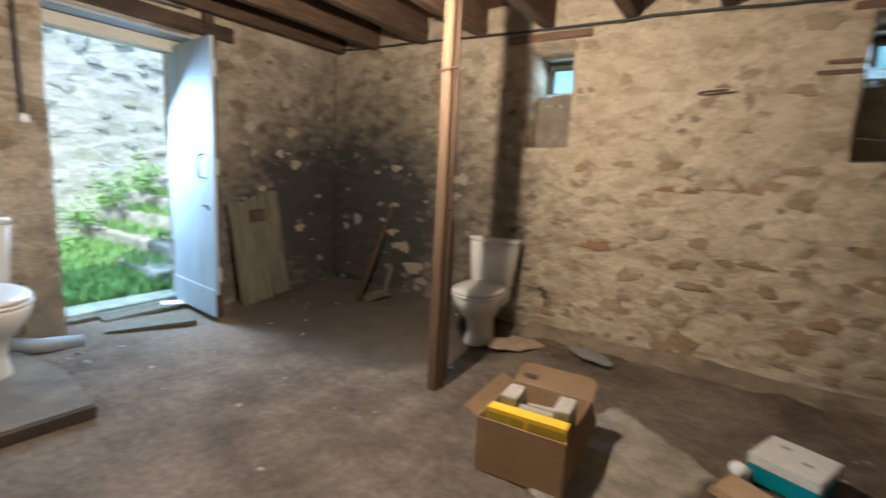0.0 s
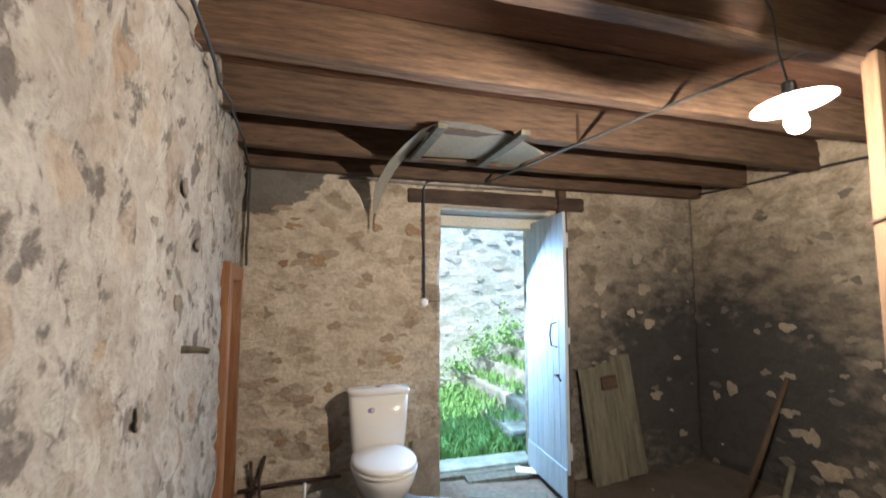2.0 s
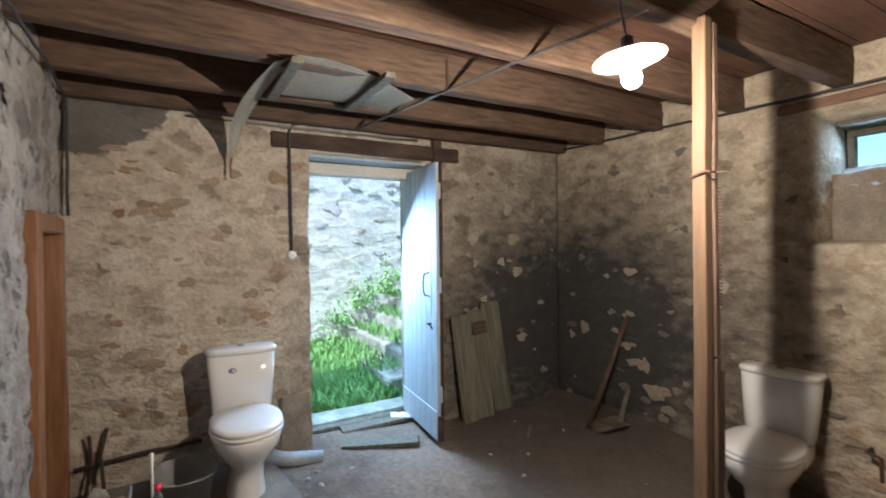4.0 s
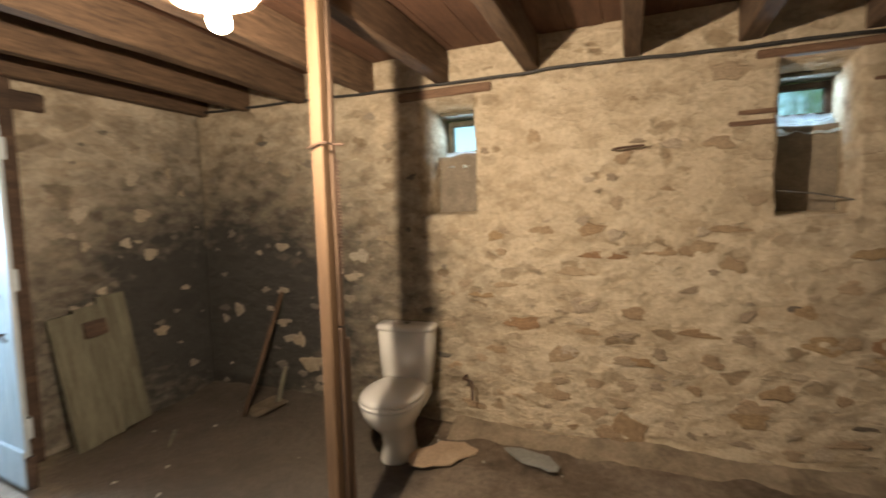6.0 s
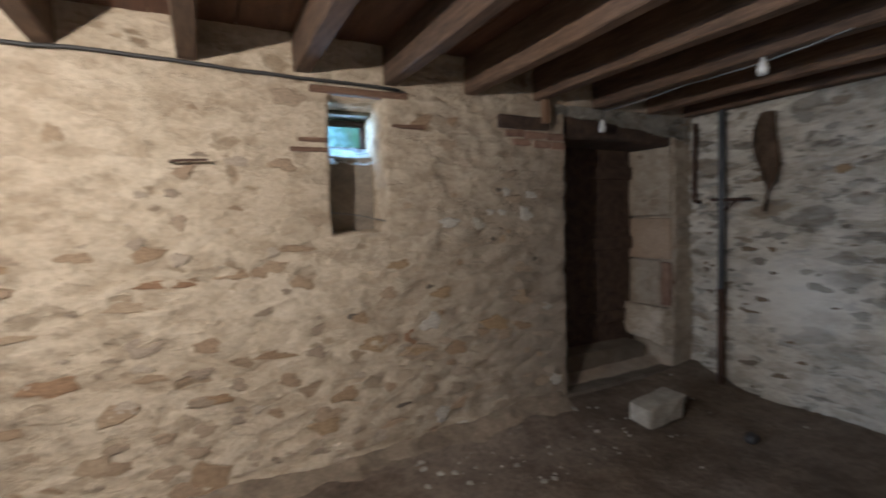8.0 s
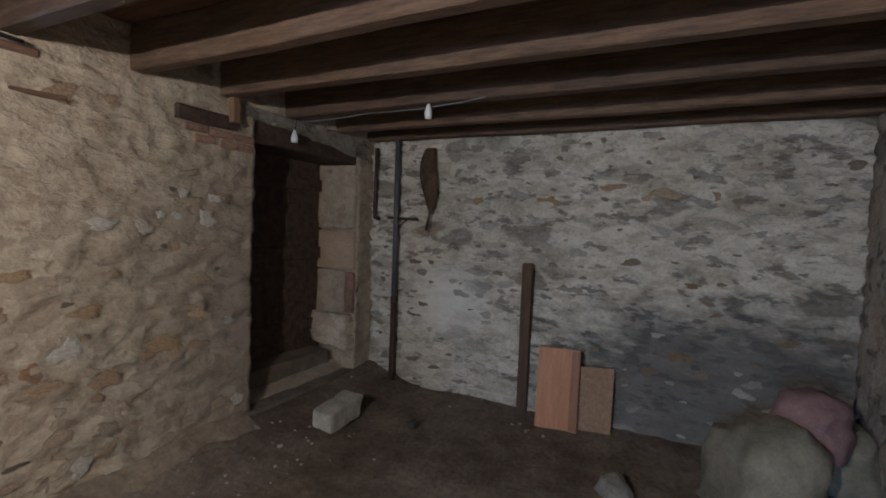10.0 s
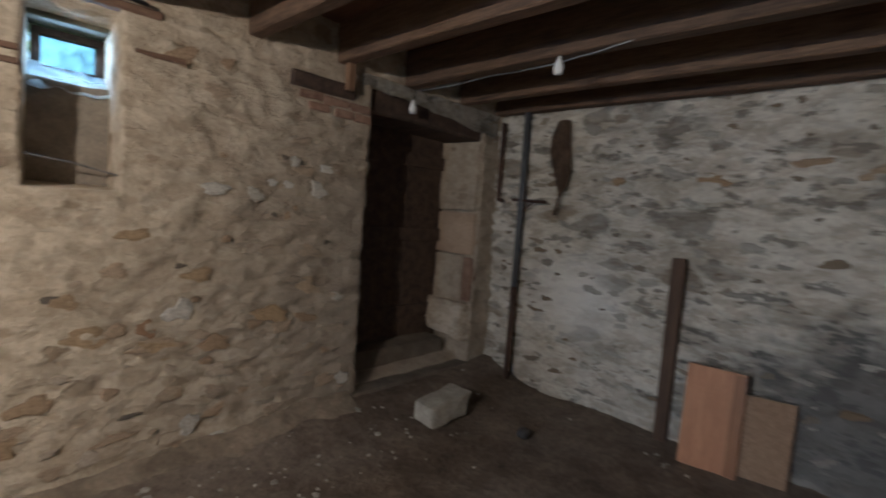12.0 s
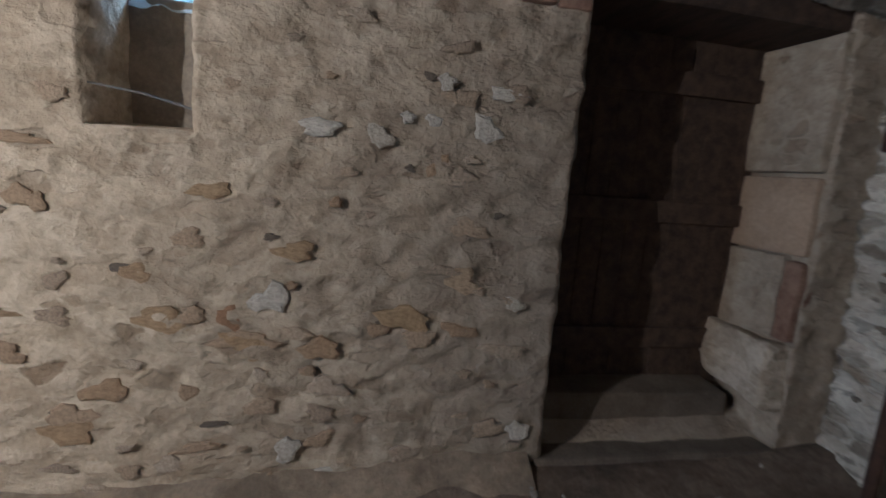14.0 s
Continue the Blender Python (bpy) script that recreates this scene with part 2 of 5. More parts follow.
def earth_mat(name):
    """Trodden earth with patches of pale dust and darker damp."""
    m, n, l, b = nodes(name, 0.96)
    co = n.new("ShaderNodeTexCoord").outputs["Object"]
    big, mid, fine, grit = (texture(n, l, co, k, 7) for k in (0.9, 4.5, 26, 120))
    r = ramp(n, [(0.3, (0.070, 0.051, 0.036)), (0.52, (0.130, 0.097, 0.068)), (0.72, (0.195, 0.150, 0.108))])
    l.new(mid.outputs[0], r.inputs[0])
    d = ramp(n, [(0.46, (0, 0, 0)), (0.62, (0.8, 0.8, 0.8))])
    l.new(big.outputs[0], d.inputs[0])
    c = mixed(n, l, r.outputs[0], (0.23, 0.185, 0.143), d.outputs[0])
    g = ramp(n, [(0.3, (0.55, 0.53, 0.5)), (0.68, (1.12, 1.12, 1.12))])
    l.new(fine.outputs[0], g.inputs[0])
    c = mixed(n, l, c, g.outputs[0], 0.8, "MULTIPLY")
    sp = ramp(n, [(0.70, (0, 0, 0)), (0.76, (0.6, 0.6, 0.6))])
    l.new(grit.outputs[0], sp.inputs[0])
    c = mixed(n, l, c, (0.34, 0.31, 0.26), sp.outputs[0])
    # soot and ash trodden into the corner where fires were lit
    mp = n.new("ShaderNodeMapping")
    mp.inputs["Location"].default_value, mp.inputs["Scale"].default_value = (2.2 / 1.35, -3.0 / 0.98, 0), (1 / 1.35, 1 / 0.98, 0)
    l.new(co, mp.inputs[0])
    ln = n.new("ShaderNodeVectorMath")
    ln.operation = "LENGTH"
    l.new(mp.outputs[0], ln.inputs[0])
    ad = n.new("ShaderNodeMath")
    ad.operation = "MULTIPLY_ADD"
    l.new(mid.outputs[0], ad.inputs[0])
    ad.inputs[1].default_value = 0.3
    l.new(ln.outputs["Value"], ad.inputs[2])
    rs = ramp(n, [(0.84, (0.66, 0.66, 0.66)), (0.97, (0, 0, 0))])
    hf = n.new("ShaderNodeMath")
    hf.operation = "MULTIPLY"
    l.new(ad.outputs[0], hf.inputs[0])
    hf.inputs[1].default_value = 0.82
    l.new(hf.outputs[0], rs.inputs[0])
    l.new(mixed(n, l, c, (0.045, 0.038, 0.031), rs.outputs[0]), b.inputs["Base Color"])
    h = n.new("ShaderNodeMath")
    h.operation = "MULTIPLY_ADD"
    l.new(fine.outputs[0], h.inputs[0])
    h.inputs[1].default_value = 0.5
    l.new(mid.outputs[0], h.inputs[2])
    bumped(n, l, b, h.outputs[0], 0.8, 0.03)
    return m


EARTH = earth_mat("trodden_earth")
CONCRETE = surface("rough_concrete", (0.10, 0.08, 0.06), (0.20, 0.165, 0.125), 4, 0.92, 0, 0.5, 0.01, spread=0.16, fine=70)
GREYMORTAR = surface("grey_mortar", (0.22, 0.185, 0.145), (0.34, 0.29, 0.225), 7, 0.95, 0, 0.6, 0.012, spread=0.16, fine=60)
PALECRETE = surface("pale_rough_concrete", (0.20, 0.17, 0.13), (0.36, 0.32, 0.26), 6, 0.95, 0, 0.7, 0.02, spread=0.14, fine=50)
PIPEPAINT = surface("blue_grey_pipe_paint", (0.055, 0.06, 0.068), (0.12, 0.125, 0.135), 10, 0.6, 0.1, 0.2, 0.002, spread=0.2)
JOIST = surface("old_joist_wood", (0.070, 0.041, 0.024), (0.165, 0.10, 0.058), 8, 0.8, 0, 0.45, 0.006, (6, 0.7, 6), 0.16, 50, 0.25)
BOARD = surface("ceiling_board_wood", (0.085, 0.040, 0.023), (0.15, 0.074, 0.041), 5, 0.8, 0, 0.35, 0.005, (5, 0.6, 5), 0.16, 40, 0.2)
PINE = surface("pale_pine", (0.105, 0.060, 0.030), (0.16, 0.097, 0.051), 4, 0.65, 0, 0.25, 0.003, (9, 9, 0.6), 0.16, 40)
POSTWOOD = surface("brown_post_wood", (0.16, 0.088, 0.046), (0.30, 0.18, 0.10), 4, 0.75, 0, 0.3, 0.004, (8, 8, 0.6), 0.16, 40)
DARKPOST = surface("dark_brown_post_wood", (0.058, 0.034, 0.021), (0.115, 0.07, 0.042), 4, 0.8, 0, 0.3, 0.004, (8, 8, 0.6), 0.16, 40)
DARKWOOD = surface("dark_lintel_wood", (0.035, 0.022, 0.016), (0.10, 0.062, 0.041), 5, 0.85, 0, 0.5, 0.008, (3, 0.6, 3), 0.16, 40)
LINTEL = surface("reddish_lintel_wood", (0.13, 0.07, 0.042), (0.24, 0.145, 0.09), 5, 0.8, 0, 0.4, 0.006, (0.6, 3, 4), 0.16, 40)
GREYWOOD = surface("weathered_board_wood", (0.088, 0.082, 0.057), (0.175, 0.162, 0.117), 5, 0.85, 0, 0.4, 0.004, (5, 5, 0.6), 0.16, 40, 0.12)
FRAMEWOOD = surface("varnished_frame_wood", (0.20, 0.085, 0.035), (0.34, 0.165, 0.07), 4, 0.55, 0, 0.2, 0.003, (8, 8, 0.6), 0.16, 40)
CHIP = surface("orange_veneer_board", (0.42, 0.19, 0.09), (0.52, 0.26, 0.13), 5, 0.6, 0, 0.1, 0.002, (6, 6, 0.7), 0.14, 60)
CHIP2 = surface("raw_chipboard", (0.27, 0.17, 0.10), (0.36, 0.24, 0.15), 30, 0.8, 0, 0.15, 0.002, (1, 1, 1), 0.14, 120)
DOORPAINT = surface("faded_blue_white_paint", (0.33, 0.39, 0.44), (0.46, 0.51, 0.55), 4, 0.6, 0, 0.15, 0.003, (5, 5, 0.7), 0.16, 50, 0.06)
CERAMIC = plain("white_ceramic", (0.66, 0.65, 0.62), 0.14, 0, Coat_Weight=0.4)
SEATPLASTIC = plain("white_seat_plastic", (0.66, 0.65, 0.625), 0.3)
CARD = surface("brown_cardboard", (0.40, 0.26, 0.14), (0.47, 0.31, 0.175), 6, 0.8, 0, 0.1, 0.002, (1, 1, 1), 0.2, 90)
WHITECARD = surface("white_cardboard", (0.66, 0.64, 0.60), (0.76, 0.74, 0.70), 6, 0.7, 0, 0.05, 0.002, (1, 1, 1), 0.2, 90)
PULP = surface("grey_paper_pulp", (0.36, 0.32, 0.27), (0.47, 0.43, 0.37), 8, 0.9, 0, 0.2, 0.003, spread=0.2, fine=90)
YELLOW = plain("yellow_carton", (0.80, 0.50, 0.02), 0.5)
OLIVE = plain("olive_print", (0.42, 0.33, 0.03), 0.5)
TEAL = plain("teal_carton", (0.01, 0.24, 0.30), 0.45)
RED = plain("red_plastic", (0.62, 0.03, 0.075), 0.35)
WHITEPLASTIC = plain("white_plastic", (0.74, 0.73, 0.70), 0.4)
GREYPLASTIC = surface("dusty_grey_plastic", (0.19, 0.19, 0.175), (0.27, 0.27, 0.25), 5, 0.6, 0, 0.05, 0.002, spread=0.2)
GREENPLASTIC = surface("dusty_dark_green_plastic", (0.035, 0.055, 0.05), (0.07, 0.095, 0.09), 5, 0.5, 0, 0.05, 0.002, spread=0.2)
PIPEGREY = surface("grey_pvc", (0.26, 0.28, 0.29), (0.36, 0.385, 0.40), 4, 0.5, 0, 0.05, 0.002, spread=0.2)
METAL = surface("dull_steel", (0.14, 0.135, 0.125), (0.25, 0.24, 0.225), 12, 0.5, 0.6, 0.1, 0.002, spread=0.2)
RUST = surface("rusty_iron", (0.045, 0.027, 0.02), (0.11, 0.06, 0.04), 14, 0.85, 0.2, 0.3, 0.003, spread=0.2)
BLACK = plain("black_cable_rubber", (0.035, 0.033, 0.032), 0.6)
CREAM = surface("cream_hardboard", (0.58, 0.545, 0.43), (0.68, 0.645, 0.53), 3, 0.75, 0, 0.05, 0.002, spread=0.2)
BULBGLOW = glow("lit_bulb_glass", (1, 0.80, 0.52), 26)
ENAMEL = plain("white_enamel", (0.85, 0.83, 0.78), 0.35)
GLASS = plain("window_glass", (0.55, 0.80, 0.92), 0.10, 0, Transmission_Weight=1.0, IOR=1.45)
CLEAR = plain("clear_bottle_plastic", (0.92, 0.95, 0.97), 0.08, 0, Transmission_Weight=0.9, IOR=1.2)
FILM = plain("dusty_plastic_film", (0.80, 0.88, 0.93), 0.45, 0, Transmission_Weight=0.55, IOR=1.08)
GRASS = surface("meadow_grass", (0.035, 0.10, 0.012), (0.11, 0.24, 0.035), 9, 0.9, 0, 0.5, 0.03, spread=0.2, fine=80)
BLADE = surface("grass_blades", (0.12, 0.29, 0.07), (0.28, 0.50, 0.16), 4, 0.7, 0, 0, 0, spread=0.25)
LEAF = surface("green_leaves", (0.03, 0.085, 0.012), (0.10, 0.19, 0.035), 5, 0.6, 0, 0, 0, spread=0.25)
BARK = surface("grey_bark", (0.07, 0.055, 0.04), (0.15, 0.12, 0.09), 9, 0.9, 0, 0.5, 0.02)
GARDENWALL = masonry("garden_wall_render", (0.80, 0.82, 0.80), (0.74, 0.77, 0.74), (0.50, 0.54, 0.45), (0.46, 0.46, 0.42), streak=(1, 0.7, 1.4), bump=0.35, crevice=(0.85, 0.2), flake=0.25, thin_earth=0.4)
STEPSTONE = surface("mossy_step_stone", (0.20, 0.23, 0.17), (0.44, 0.45, 0.41), 6, 0.9, 0, 0.5, 0.02, spread=0.16)
DARKCLOTH = surface("dried_brown_hide", (0.10, 0.066, 0.044), (0.25, 0.165, 0.105), 12, 0.9, 0, 0.6, 0.01, spread=0.2)
PINK = surface("dusty_pink_cloth", (0.19, 0.115, 0.115), (0.29, 0.185, 0.185), 7, 0.9, 0, 0.4, 0.01, spread=0.2)
SACK = surface("dusty_pale_sack", (0.16, 0.145, 0.105), (0.30, 0.275, 0.21), 7, 0.85, 0, 0.4, 0.01, spread=0.2)
TANSTONE = surface("tan_dressed_stone", (0.33, 0.235, 0.155), (0.45, 0.34, 0.24), 5, 0.9, 0, 0.5, 0.01, spread=0.2)
DARKFACE = surface("dark_plinth_face", (0.035, 0.026, 0.02), (0.075, 0.056, 0.042), 6, 0.9, 0, 0.5, 0.02, spread=0.2)
CRUMB = surface("plaster_crumbs", (0.27, 0.245, 0.20), (0.47, 0.44, 0.375), 9, 0.9, 0, 0.3, 0.01, spread=0.2, vary=0.35)

# ---- building helpers ----


def part(name, bm, material, parent=None, label="", smooth=False):
    """Links a bmesh as one mesh object, under a thing or on its own."""
    me = bpy.data.meshes.new(name)
    bmesh.ops.recalc_face_normals(bm, faces=bm.faces)
    bm.to_mesh(me)
    bm.free()
    me.materials.append(material)
    if smooth:
        for p in me.polygons:
            p.use_smooth = True
    ob = new(name, me)
    if parent:
        ob.parent = parent
    if label:
        tagged(ob, label)
    return ob


def thing(name, m, label, category, group="", kind=""):
    e = new(name)
    e.empty_display_size = 0.1
    e.matrix_world = m
    return tagged(e, label, category, group, kind)


def block(lo, hi, bevel=0.0, bm=None, jitter=0.0, m=None):
    """An axis-aligned block, bevelled and a little uneven."""
    bm = bm or bmesh.new()
    mid = [(a + b) / 2 for a, b in zip(lo, hi)]
    vs = bmesh.ops.create_cube(bm, size=1)["verts"]
    for v in vs:
        v.co = Vector([c + k * (b - a) for c, k, a, b in zip(mid, v.co, lo, hi)])
        v.co += Vector([random.uniform(-jitter, jitter) for _ in range(3)])
    if bevel:
        es = {e for v in vs for e in v.link_edges}
        r = bmesh.ops.bevel(bm, geom=list(es), offset=bevel, segments=2, affect="EDGES", profile=0.6)
        vs = list({v for v in vs if v.is_valid} | set(r["verts"]))
    if m:
        bmesh.ops.transform(bm, matrix=m, verts=[v for v in vs if v.is_valid])
    return bm


def timber(lo, hi, axis, cuts=10, bow=0.006, bevel=0.006):
    """A sawn timber along one axis, slightly crooked."""
    bm = block(lo, hi)
    es = [e for e in bm.edges if abs((e.verts[0].co - e.verts[1].co)[axis]) > 1e-6]
    bmesh.ops.subdivide_edges(bm, edges=es, cuts=cuts)
    seed = random.uniform(0, 100)
    for v in bm.verts:
        k = v.co[axis]
        for a in range(3):
            if a != axis:
                v.co[a] += bow * noise.noise((k * 0.9 + seed, a * 7.3, seed)) + 0.35 * bow * noise.noise(v.co * 4 + Vector((seed, 0, 0)))
    long = [e for e in bm.edges if len(e.link_faces) == 2 and e.calc_face_angle(0) > 0.8]
    bmesh.ops.bevel(bm, geom=long, offset=bevel, segments=1, affect="EDGES")
    return bm


def tube(points, radius, sides=8, bm=None, caps=True):
    """A round bar along a line of points; radius is one number or one for each point."""
    bm = bm or bmesh.new()
    pts = [Vector(p) for p in points]
    rs = radius if isinstance(radius, (list, tuple)) else [radius] * len(pts)
    rings, side = [], None
    for i, p in enumerate(pts):
        d = (pts[min(i + 1, len(pts) - 1)] - pts[max(i - 1, 0)]).normalized()
        if side is None:
            side = d.orthogonal().normalized()
        side = (side - d * side.dot(d)).normalized()
        up = d.cross(side)
        rings.append([bm.verts.new(p + rs[i] * (math.cos(a) * side + math.sin(a) * up)) for a in [2 * math.pi * k / sides for k in range(sides)]])
    for a, b in zip(rings, rings[1:]):
        for k in range(sides):
            bm.faces.new((a[k], a[(k + 1) % sides], b[(k + 1) % sides], b[k]))
    if caps:
        bm.faces.new(rings[0][::-1])
        bm.faces.new(rings[-1])
    return bm


def sag(a, b, drop=0.02, n=14, rough=0.004):
    """Points of a slack cable between two places."""
    a, b = Vector(a), Vector(b)
    out = []
    for i in range(n + 1):
        k = i / n
        p = a.lerp(b, k)
        p.z -= drop * 4 * k * (1 - k)
        out.append(p + Vector([random.uniform(-rough, rough) for _ in range(3)]))
    return out


def rings(levels, sides=24, bm=None, close=(True, True), power=2.0):
    """A loft of rounded rings: (z, cx, cy, rx, ry)."""
    bm = bm or bmesh.new()
    rs = []
    for z, cx, cy, rx, ry in levels:
        ring = []
        for k in range(sides):
            a = 2 * math.pi * k / sides
            c, s = math.cos(a), math.sin(a)
            ring.append(bm.verts.new((cx + rx * math.copysign(abs(c) ** (2 / power), c), cy + ry * math.copysign(abs(s) ** (2 / power), s), z)))
        rs.append(ring)
    for a, b in zip(rs, rs[1:]):
        for k in range(sides):
            bm.faces.new((a[k], a[(k + 1) % sides], b[(k + 1) % sides], b[k]))
    if close[0]:
        bm.faces.new(rs[0][::-1])
    if close[1]:
        bm.faces.new(rs[-1])
    return bm


def lump(size, seed, rough=0.35, level=2):
    """A broken stone or clod."""
    bm = bmesh.new()
    bmesh.ops.create_icosphere(bm, subdivisions=level, radius=0.5)
    for v in bm.verts:
        v.co *= 1 + rough * noise.noise(v.co * 2.3 + Vector((seed * 3.1, seed, 0)))
        v.co = Vector([c * s for c, s in zip(v.co, size)])
    return bm


def wall_relief(p, amp, course, rough=1.0):
    """Relief of a rubble wall: a slow bulge, stone-sized lumps with crevices between them, and roughness."""
    q = Vector([a * b for a, b in zip(p, course)])
    w = q + 0.06 * Vector((noise.noise(p * 5), noise.noise(p * 5 + Vector((7, 0, 0))), noise.noise(p * 5 + Vector((0, 7, 0)))))
    d, _ = noise.voronoi(w * 6.5)
    lumps = min(1.0, (d[1] - d[0]) * 3.0)
    return amp * (noise.noise(p * 1.1) * 1.6 + 1.1 * lumps - 0.5 + rough * (noise.noise(q * 9.0) * 0.7 + noise.noise(q * 21.0) * 0.5))


def wall(name, origin, along, inward, length, height, thick, holes, material, amp=0.012, step=0.09, label="", low=-0.15, course=(1, 1, 1), rough=None):
    """A rough wall with thickness; holes are (u0, u1, v0, v1) with an optional smaller rectangle on the outer side."""
    origin, along, inward = Vector(origin), Vector(along), Vector(inward)
    us, vs = {0.0, length}, {low, height}
    for h in holes:
        us |= {h[0], h[1]}
        vs |= {h[2], h[3]}

    def lines(marks, extra):
        marks = sorted(marks)
        out = []
        for a, b in zip(marks, marks[1:]):
            k = max(1, round((b - a) / step))
            out += [a + (b - a) * i / k for i in range(k)]
        return out + [marks[-1]]
    us, vs = lines(us, 0), lines(vs, 0)
    bm = bmesh.new()

    def open_at(u, v):
        return any(h[0] < u < h[1] and h[2] < v < h[3] for h in holes)
    front, back = {}, {}
    for i, u in enumerate(us):
        for j, v in enumerate(vs):
            p = origin + along * u + Vector((0, 0, v))
            d = wall_relief(p, amp, course, rough(p) if rough else 1.0)
            e = 0.0
            rim = 0
            for h in holes:
                if h[0] - 1e-6 <= u <= h[1] + 1e-6 and h[2] - 1e-6 <= v <= h[3] + 1e-6:
                    rim = 1
            q = p + inward * d + (along * (0.012 * noise.noise(p * 6 + Vector((9, 0, 0)))) + Vector((0, 0, 0.012 * noise.noise(p * 6 + Vector((0, 9, 0)))))) * rim
            front[i, j] = bm.verts.new(q)
            bu, bv = u, v
            for h in holes:
                if len(h) > 4 and rim and h[0] - 1e-6 <= u <= h[1] + 1e-6 and h[2] - 1e-6 <= v <= h[3] + 1e-6:
                    o = h[4]
                    bu = o[0] + (u - h[0]) / (h[1] - h[0]) * (o[1] - o[0])
                    bv = o[2] + (v - h[2]) / (h[3] - h[2]) * (o[3] - o[2])
            back[i, j] = bm.verts.new(origin + along * bu + Vector((0, 0, bv)) - inward * thick)
    solid = {}
    for i in range(len(us) - 1):
        for j in range(len(vs) - 1):
            solid[i, j] = not open_at((us[i] + us[i + 1]) / 2, (vs[j] + vs[j + 1]) / 2)
            if solid[i, j]:
                k = [(i, j), (i + 1, j), (i + 1, j + 1), (i, j + 1)]
                bm.faces.new([front[a] for a in k])
                bm.faces.new([back[a] for a in k[::-1]])
    for i in range(len(us)):
        for j in range(len(vs)):
            for (a, b), (c1, c2) in ((((i, j), (i + 1, j)), ((i, j - 1), (i, j))), (((i, j), (i, j + 1)), ((i - 1, j), (i, j)))):
                if b in front and solid.get(c1, False) != solid.get(c2, False):
                    bm.faces.new((front[a], front[b], back[b], back[a]))
    for v in [v for v in bm.verts if not v.link_faces]:
        bm.verts.remove(v)
    ob = part(name, bm, material, smooth=True)
    return tagged(ob, label, "wall", kind="structure")

# ---- the room: x west to east, y south to north ----
WX, EX, SY, NY, TOP = -3.13, 3.93, -0.06, 3.58, 2.52


def north_rough(p):
    """The render is fuller to the west and weathered back to the stones towards the dark doorway."""
    return 0.7 + 1.25 * max(0.0, min(1.0, (p.x - 0.5) / 1.3)) + 0.3 * max(0.0, min(1.0, (0.9 - p.z) / 0.5))


# windows in the north wall: hole, then the smaller hole on its outer side (u runs from the west end)
U = -WX + 0.5
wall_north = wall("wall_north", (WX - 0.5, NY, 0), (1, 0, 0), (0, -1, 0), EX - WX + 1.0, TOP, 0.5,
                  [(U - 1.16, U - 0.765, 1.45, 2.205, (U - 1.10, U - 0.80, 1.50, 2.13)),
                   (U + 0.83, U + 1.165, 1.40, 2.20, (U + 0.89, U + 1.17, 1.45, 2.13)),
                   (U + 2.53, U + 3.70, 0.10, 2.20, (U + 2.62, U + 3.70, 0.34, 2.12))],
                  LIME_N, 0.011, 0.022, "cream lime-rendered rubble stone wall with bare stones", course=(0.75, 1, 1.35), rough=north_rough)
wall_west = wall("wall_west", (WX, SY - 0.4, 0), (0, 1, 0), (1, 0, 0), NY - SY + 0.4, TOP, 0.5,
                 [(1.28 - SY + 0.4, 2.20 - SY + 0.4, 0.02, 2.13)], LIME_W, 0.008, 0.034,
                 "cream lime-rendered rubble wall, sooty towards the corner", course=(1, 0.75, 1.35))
wall_south = wall("wall_south", (WX, SY, 0), (1, 0, 0), (0, 1, 0), EX - WX, TOP, 0.4,
                  [(0.04, 0.72, 0.10, 1.64)], LIME_S, 0.014, 0.034, "mottled whitewashed rubble wall, stained and flaking")
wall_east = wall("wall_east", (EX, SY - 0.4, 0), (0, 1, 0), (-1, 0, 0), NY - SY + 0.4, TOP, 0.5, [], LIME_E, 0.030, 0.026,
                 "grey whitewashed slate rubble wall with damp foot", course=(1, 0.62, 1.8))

# earth floor


def floor_height(x, y):
    p = Vector((x, y, 0))
    z = 0.012 * noise.noise(p * 0.8) + 0.009 * noise.noise(p * 3) + 0.006 * noise.noise(p * 8)
    z += 0.085 * max(0, min(1, (x - 1.0) / 1.2)) * max(0, min(1, (y - 2.95) / 0.55)) ** 1.5
    z += 0.05 * max(0, (y - 3.25) / 0.33) if y < 3.6 else 0
    z += 0.04 * max(0, min(1, (x - 3.3) / 0.6))
    z += 0.075 * max(0, min(1, (-0.6 - x) / 1.8))
    z += 0.045 * math.exp(-((x + 0.88) ** 2 + (y - 2.2) ** 2) / 0.09)
    z -= 0.04 * math.exp(-((x + 1.2) ** 2 + (y - 3.12) ** 2) / 0.10)
    return z


bm = bmesh.new()
nx, ny = 200, 110
grid = [[None] * (ny + 1) for _ in range(nx + 1)]
for i in range(nx + 1):
    for j in range(ny + 1):
        x, y = -3.66 + 8.0 * i / nx, -0.5 + 4.4 * j / ny
        grid[i][j] = bm.verts.new((x, y, floor_height(x, y)))
for i in range(nx):
    for j in range(ny):
        bm.faces.new((grid[i][j], grid[i + 1][j], grid[i + 1][j + 1], grid[i][j + 1]))
floor = part("floor", bm, EARTH, smooth=True)
tagged(floor, "trodden brown earth floor with dust and crumbs", "floor", kind="structure")

